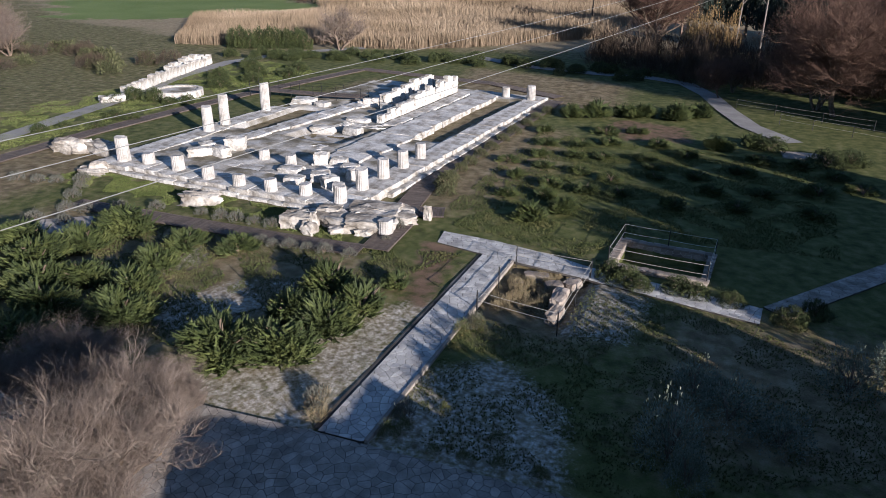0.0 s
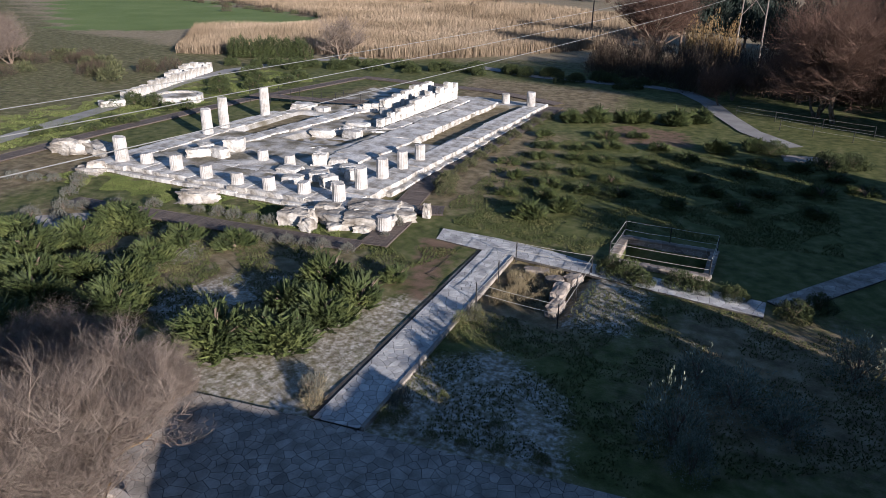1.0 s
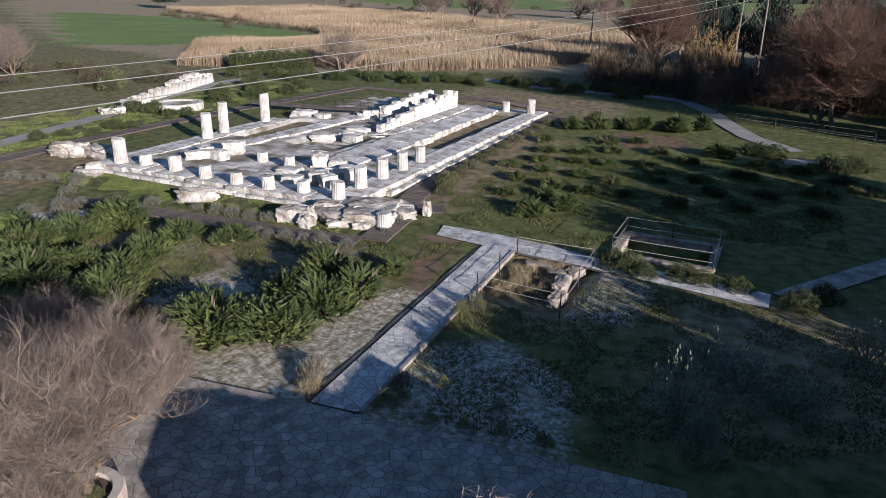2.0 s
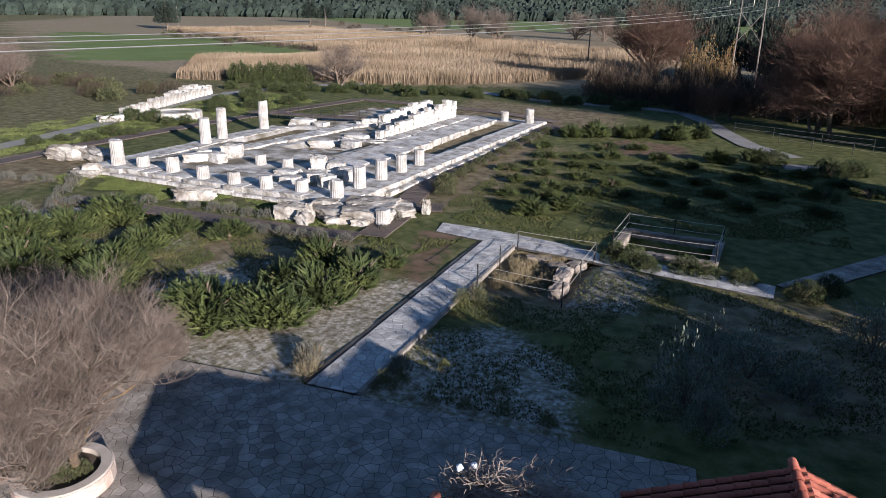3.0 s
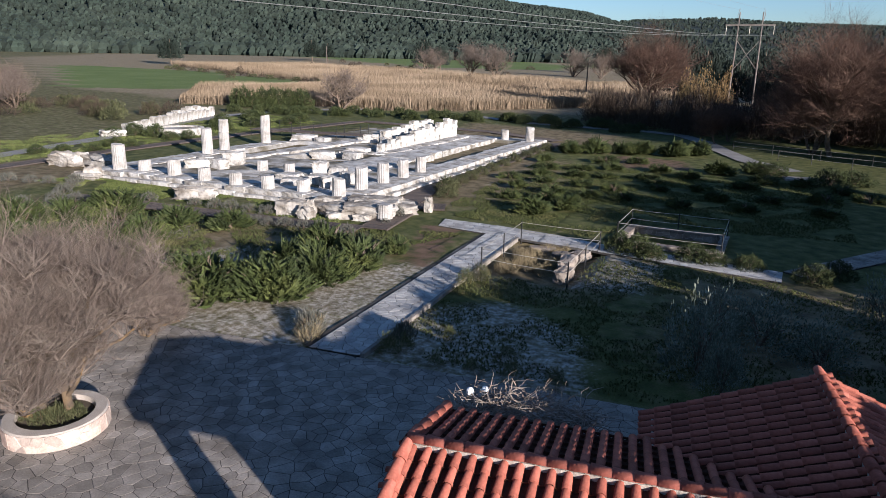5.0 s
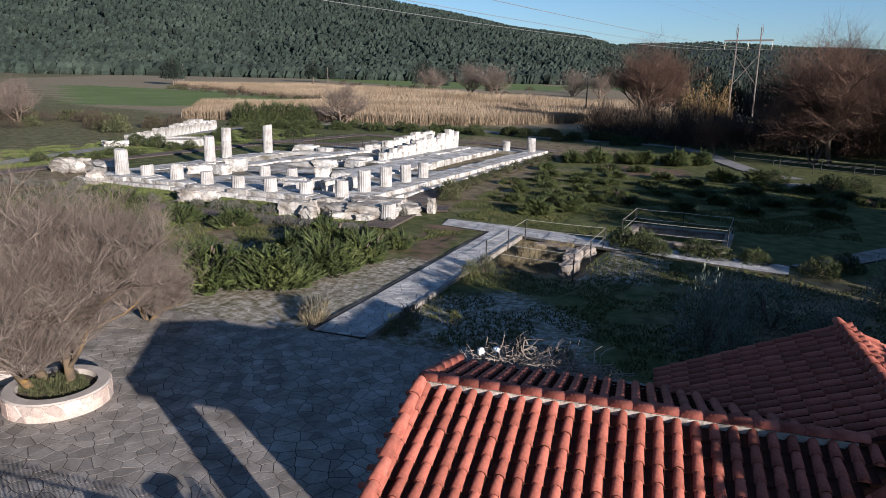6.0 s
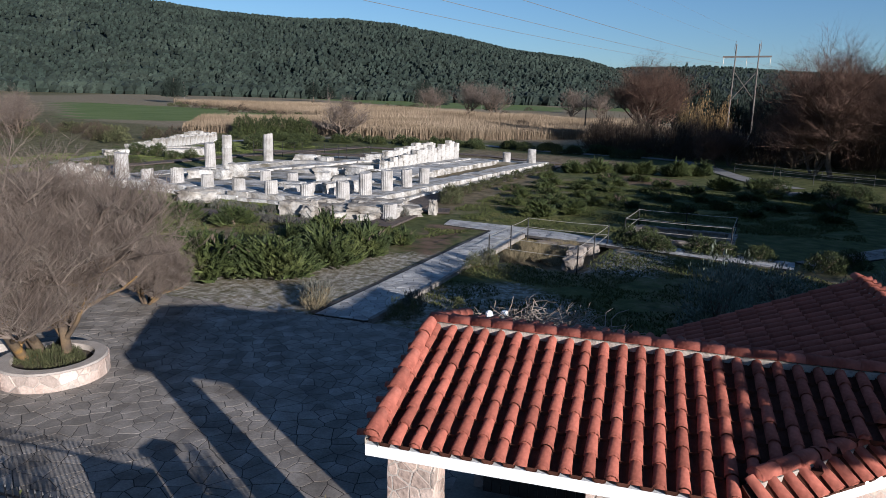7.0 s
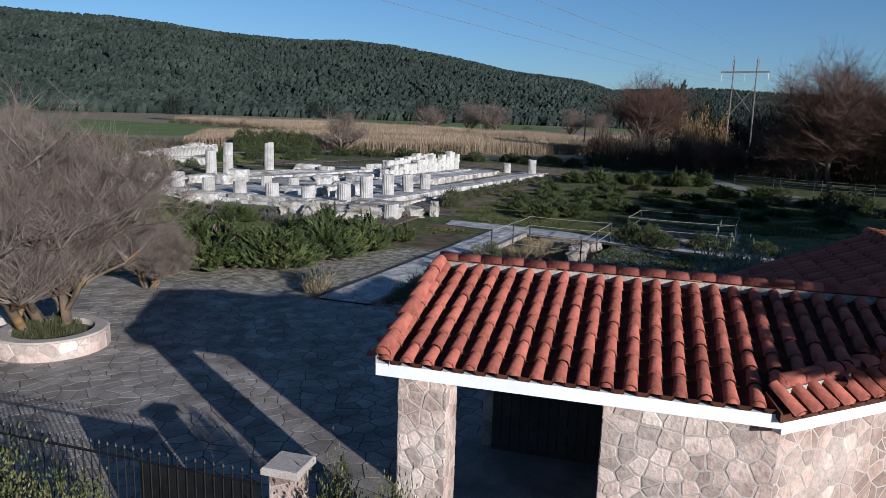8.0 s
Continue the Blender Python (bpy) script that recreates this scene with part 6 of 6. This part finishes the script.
for x, y, r in [(-2.15, -7.2, 0.36), (-2.5, -7.45, 0.34), (-1.95, -6.85, 0.28), (-2.95, -7.5, 0.26)]:
    plant("planter_plant", TUFTS, x, y, r, r * 1.3, "spiky green plant in the stone planter", "plant", "plants in the planter", 0.33)
ROSES = [leafy_mesh(580 + i, 3000, 0.08, 2.2, 0.2, 0.5, 0.8).data("foliage", M_ROSE) for i in range(2)]
for x, y, r, h in [(8.2, -11.1, 0.30, 1.9), (8.45, -11.5, 0.50, 1.8), (8.85, -11.55, 0.50, 1.75), (9.25, -11.6, 0.45, 2.1), (9.6, -11.65, 0.50, 1.9), (9.0, -12.0, 0.6, 1.9), (9.9, -12.0, 0.5, 1.9), (8.4, -12.1, 0.6, 1.3), (10.5, -11.6, 0.28, 1.6), (11.0, -11.7, 0.25, 1.1),
                   (4.4, -12.95, 0.75, 1.9), (4.9, -13.2, 0.7, 1.6), (3.8, -12.9, 0.7, 1.65), (5.3, -12.75, 0.5, 1.7), (5.75, -12.65, 0.4, 1.65), (3.2, -13.1, 0.8, 1.6), (6.2, -12.7, 0.25, 1.35)]:
    plant("gate_shrub", ROSES, x + 0.22, y + 0.2, r, h / 2.2, "straggly leafy climbing shrub beside the gate", "shrub", "shrubs at the gate")
# unseen shrubs added so that their shade falls across the gate
for x, y, r, h in [(10.6, -13.9, 0.75, 2.2), (11.5, -14.4, 0.8, 2.4), (12.3, -14.9, 0.8, 2.4)]:
    plant("hedge_shrub", DENSE, x, y, r, h, "dense dark green shrub added unseen outside the gate to cast shade", "shrub", "hedge outside the gate")
DRYT = [leafy_mesh(590 + i, 300, 0.6, 0.35, 1.4, 0.05, 0.0).data("foliage", M_DRY) for i in range(2)]
for i in range(46):
    x, y = rng.uniform(1.9, 4.6), rng.uniform(12.2, 16.8)
    plant("dry_grass_clump", DRYT, x, y, rng.uniform(0.25, 0.5), rng.uniform(0.4, 0.8), "clump of dry brown grass in the shallow dig", "grass", "dry grass of the dig", -0.42)
for x, y, r, h in [(1.9, 8.8, 0.5, 0.9), (2.4, 9.6, 0.5, 0.9), (2.2, 7.4, 0.35, 0.6), (2.6, 1.0, 0.45, 0.9), (3.0, 1.5, 0.4, 0.8), (2.3, 2.3, 0.3, 0.6), (4.4, 0.9, 0.35, 0.5), (5.6, 1.1, 0.4, 0.5), (6.8, 1.3, 0.45, 0.6), (8.2, 1.4, 0.4, 0.7), (3.8, 3.2, 0.3, 0.5), (6.2, 2.6, 0.35, 0.5)]:
    plant("weed", ROSES, x, y, r, h / 2.2, "straggly dark weed beside the paving", "plant", "weeds beside the paving", stems=False)
for i, (x, y) in enumerate([(-0.7, 1.1), (-0.35, 0.75), (-1.1, 1.9)]):
    plant("straw_tuft", DRYT, x, y, 0.45, 0.6, "pale straw-coloured tuft beside the path", "grass", "straw tufts")

# ---------------------------------------------------------------- evergreens east of the site, out of the walk's sight, added to cast shade
SHADE = leafy_mesh(595, 8000, 0.20, 1.3, 0.2, 0.55, 0.2).data("crown", M_PINE)
for x, y, h, r in [(23.5, -2.2, 5.6, 3.1), (25.5, -0.3, 6.4, 2.6), (24.0, -5.5, 5.4, 2.4), (28.5, -4.0, 7.1, 3.0), (20.8, 0.3, 4.4, 2.6), (20.2, -3.2, 5.5, 2.2), (24.5, 3.5, 5.0, 2.2), (26.0, 6.5, 5.3, 2.0), (29, 13.0, 7.2, 2.8), (30, 18.5, 7.6, 2.8), (32, 24.0, 8.2, 2.8), (34, 11.6, 8.6, 2.8), (36, 15.3, 9.8, 3.0), (36, 20.0, 8.8, 2.5), (40, 22.4, 10.4, 3.0), (39, 27, 9.6, 2.5), (44, 30, 10.4, 3.0), (41, 12.5, 9.6, 2.7), (38, 60, 9.0, 3.0), (42, 66, 9.5, 3.2), (47, 74, 10, 3.4), (40, 55, 8.0, 2.4)]:
    ob = thing("evergreen_tree", "tall dark evergreen tree added unseen east of the garden to cast shade", "tree", "evergreens east of the garden", m=pose(x, y, terrain(x, y), 0, 0, x * 40))
    ms = Mesh()
    tube(ms, [(0, 0, -0.2), (0.1, 0, h * 0.4), (0, 0.1, h * 0.8)], [0.3, 0.22, 0.1], 8)
    part("trunk", ms, M_BARK, ob)
    c = new("crown", SHADE)
    c.parent = ob
    c.location, c.scale = (0, 0, h * 0.16), (r, r, h * 0.63)

# a thin flat crown added out of sight to shade the gatehouse roof
roof_shade_tree = thing("evergreen_tree", "flat-crowned dark tree added unseen to shade the gatehouse roof corner", "tree", "evergreens east of the garden", m=pose(20.35, -9.72, 0, 0, 0, 90 - math.degrees(SUN_AZ)))
ms = Mesh()
tube(ms, [(0, 0, -0.2), (0.08, 0, 2.5), (0, 0.1, 4.9)], [0.17, 0.13, 0.08], 8)
part("trunk", ms, M_BARK, roof_shade_tree)
for q in (-1, 1):
    ms = Mesh()
    tube(ms, [(0, 0, 3.4), (0.05, q * 1.0, 4.5), (0, q * 2.2, 4.85)], [0.08, 0.06, 0.03], 6)
    part("limb", ms, M_BARK, roof_shade_tree)
c = new("crown", SHADE)
c.parent = roof_shade_tree
c.location, c.scale = (0, 0.2, 4.60), (0.9, 3.5, 0.80)

# ---------------------------------------------------------------- grass and reeds on the ground, then the paving stones
def grass(name, poly, count, h, seed, mat, label):
    r, ms = random.Random(seed), Mesh()
    xs, ys = [p[0] for p in poly], [p[1] for p in poly]
    made = 0
    while made < count:
        x, y = r.uniform(min(xs), max(xs)), r.uniform(min(ys), max(ys))
        if not inside((x, y), poly) or noise.noise(Vector((x * 0.5, y * 0.5, seed))) < -0.15:
            continue
        made += 1
        z = terrain(x, y) - 0.03
        for k in range(3):
            a, w = r.uniform(0, 6.28), r.uniform(0.012, 0.03)
            hh = h * r.uniform(0.5, 1.3)
            lx, ly = r.gauss(0, 0.5) * hh, r.gauss(0, 0.5) * hh
            c, s = math.cos(a) * w, math.sin(a) * w
            ms.add([(x - c, y - s, z), (x + c, y + s, z), (x + lx, y + ly, z + hh)], [(0, 1, 2)])
    tagged(part(name, ms, mat), label, "grass", kind="stuff")


# sunlight put into the colour: a brighter copy of grass_blades for lit lawns
M_GRASSLIT = material("lit_grass", [(0.06, 0.078, 0.02), (0.10, 0.122, 0.034), (0.15, 0.155, 0.058)], 0.6, 6, 0.9, 0.0, 0.3, 0.3)
M_GRASS = material("grass_blades", [(0.035, 0.0455, 0.0126), (0.063, 0.0735, 0.021), (0.112, 0.105, 0.042)], 0.6, 6, 0.9, 0.0, 0.3, 0.3)
grass("lawn_grass", [(-4, 20.6), (5.6, 19.5), (5.6, 24), (18, 26), (18, 46), (-7, 46), (-6, 24)], 30000, 0.11, 701, M_GRASS, "short uneven grass of the lawn")
grass("near_grass", [(2.1, 1.0), (11, 1.6), (21, 8), (20, 15), (6, 16.8), (6, 10.6), (1.8, 10.6)], 12000, 0.09, 702, M_GRASS, "patchy grass and weeds on bare soil")
grass("juniper_grass", [(-28, 2), (-10, 2), (-7, 8), (-4, 11), (-1.6, 17), (-9, 15), (-26, 14)], 22000, 0.10, 703, M_GRASS, "thin grass between the junipers")
grass("west_grass", [(-60, 20), (-46, 18), (-46, 46), (-44, 62), (-58, 66)], 24000, 0.13, 705, M_GRASSLIT, "green grass beside the gravel track")
grass("front_grass", [(-36, 15), (-9, 15.2), (-11, 18.2), (-35, 18.2)], 16000, 0.10, 704, M_GRASSLIT, "green grass before the temple")

NEAR = [(-6.5, -11.5), (7.3, -11.2), (8.0, -4), (6, 1.2), (0, 0.2), (-7, -1)]
flags(plaza, PLAZA, 0.32, 801, 0.02, M_FLAG, 0.005, NEAR, 300, 0.020)
flags(garden_path, WALK, 0.30, 802, 0.06, M_PATHFLAG, 0.012, None, 300, 0.022)
flags(cross_path, [(-3.8, 17.74), (-0.7, 17.37), (5.7, 16.87), (5.48, 18.38), (3.0, 19.03), (-0.5, 19.48), (-4.2, 19.48)], 0.32, 803, 0.055, M_PATHFLAG, 0.012, None, 300, 0.022)
flags(strip_path, STRIP, 0.32, 804, 0.05, M_PATHFLAG, 0.012, None, 300, 0.022)
flags(right_path, RIGHTP, 0.34, 805, 0.05, M_FLAG, 0.012, None, 300, 0.022)
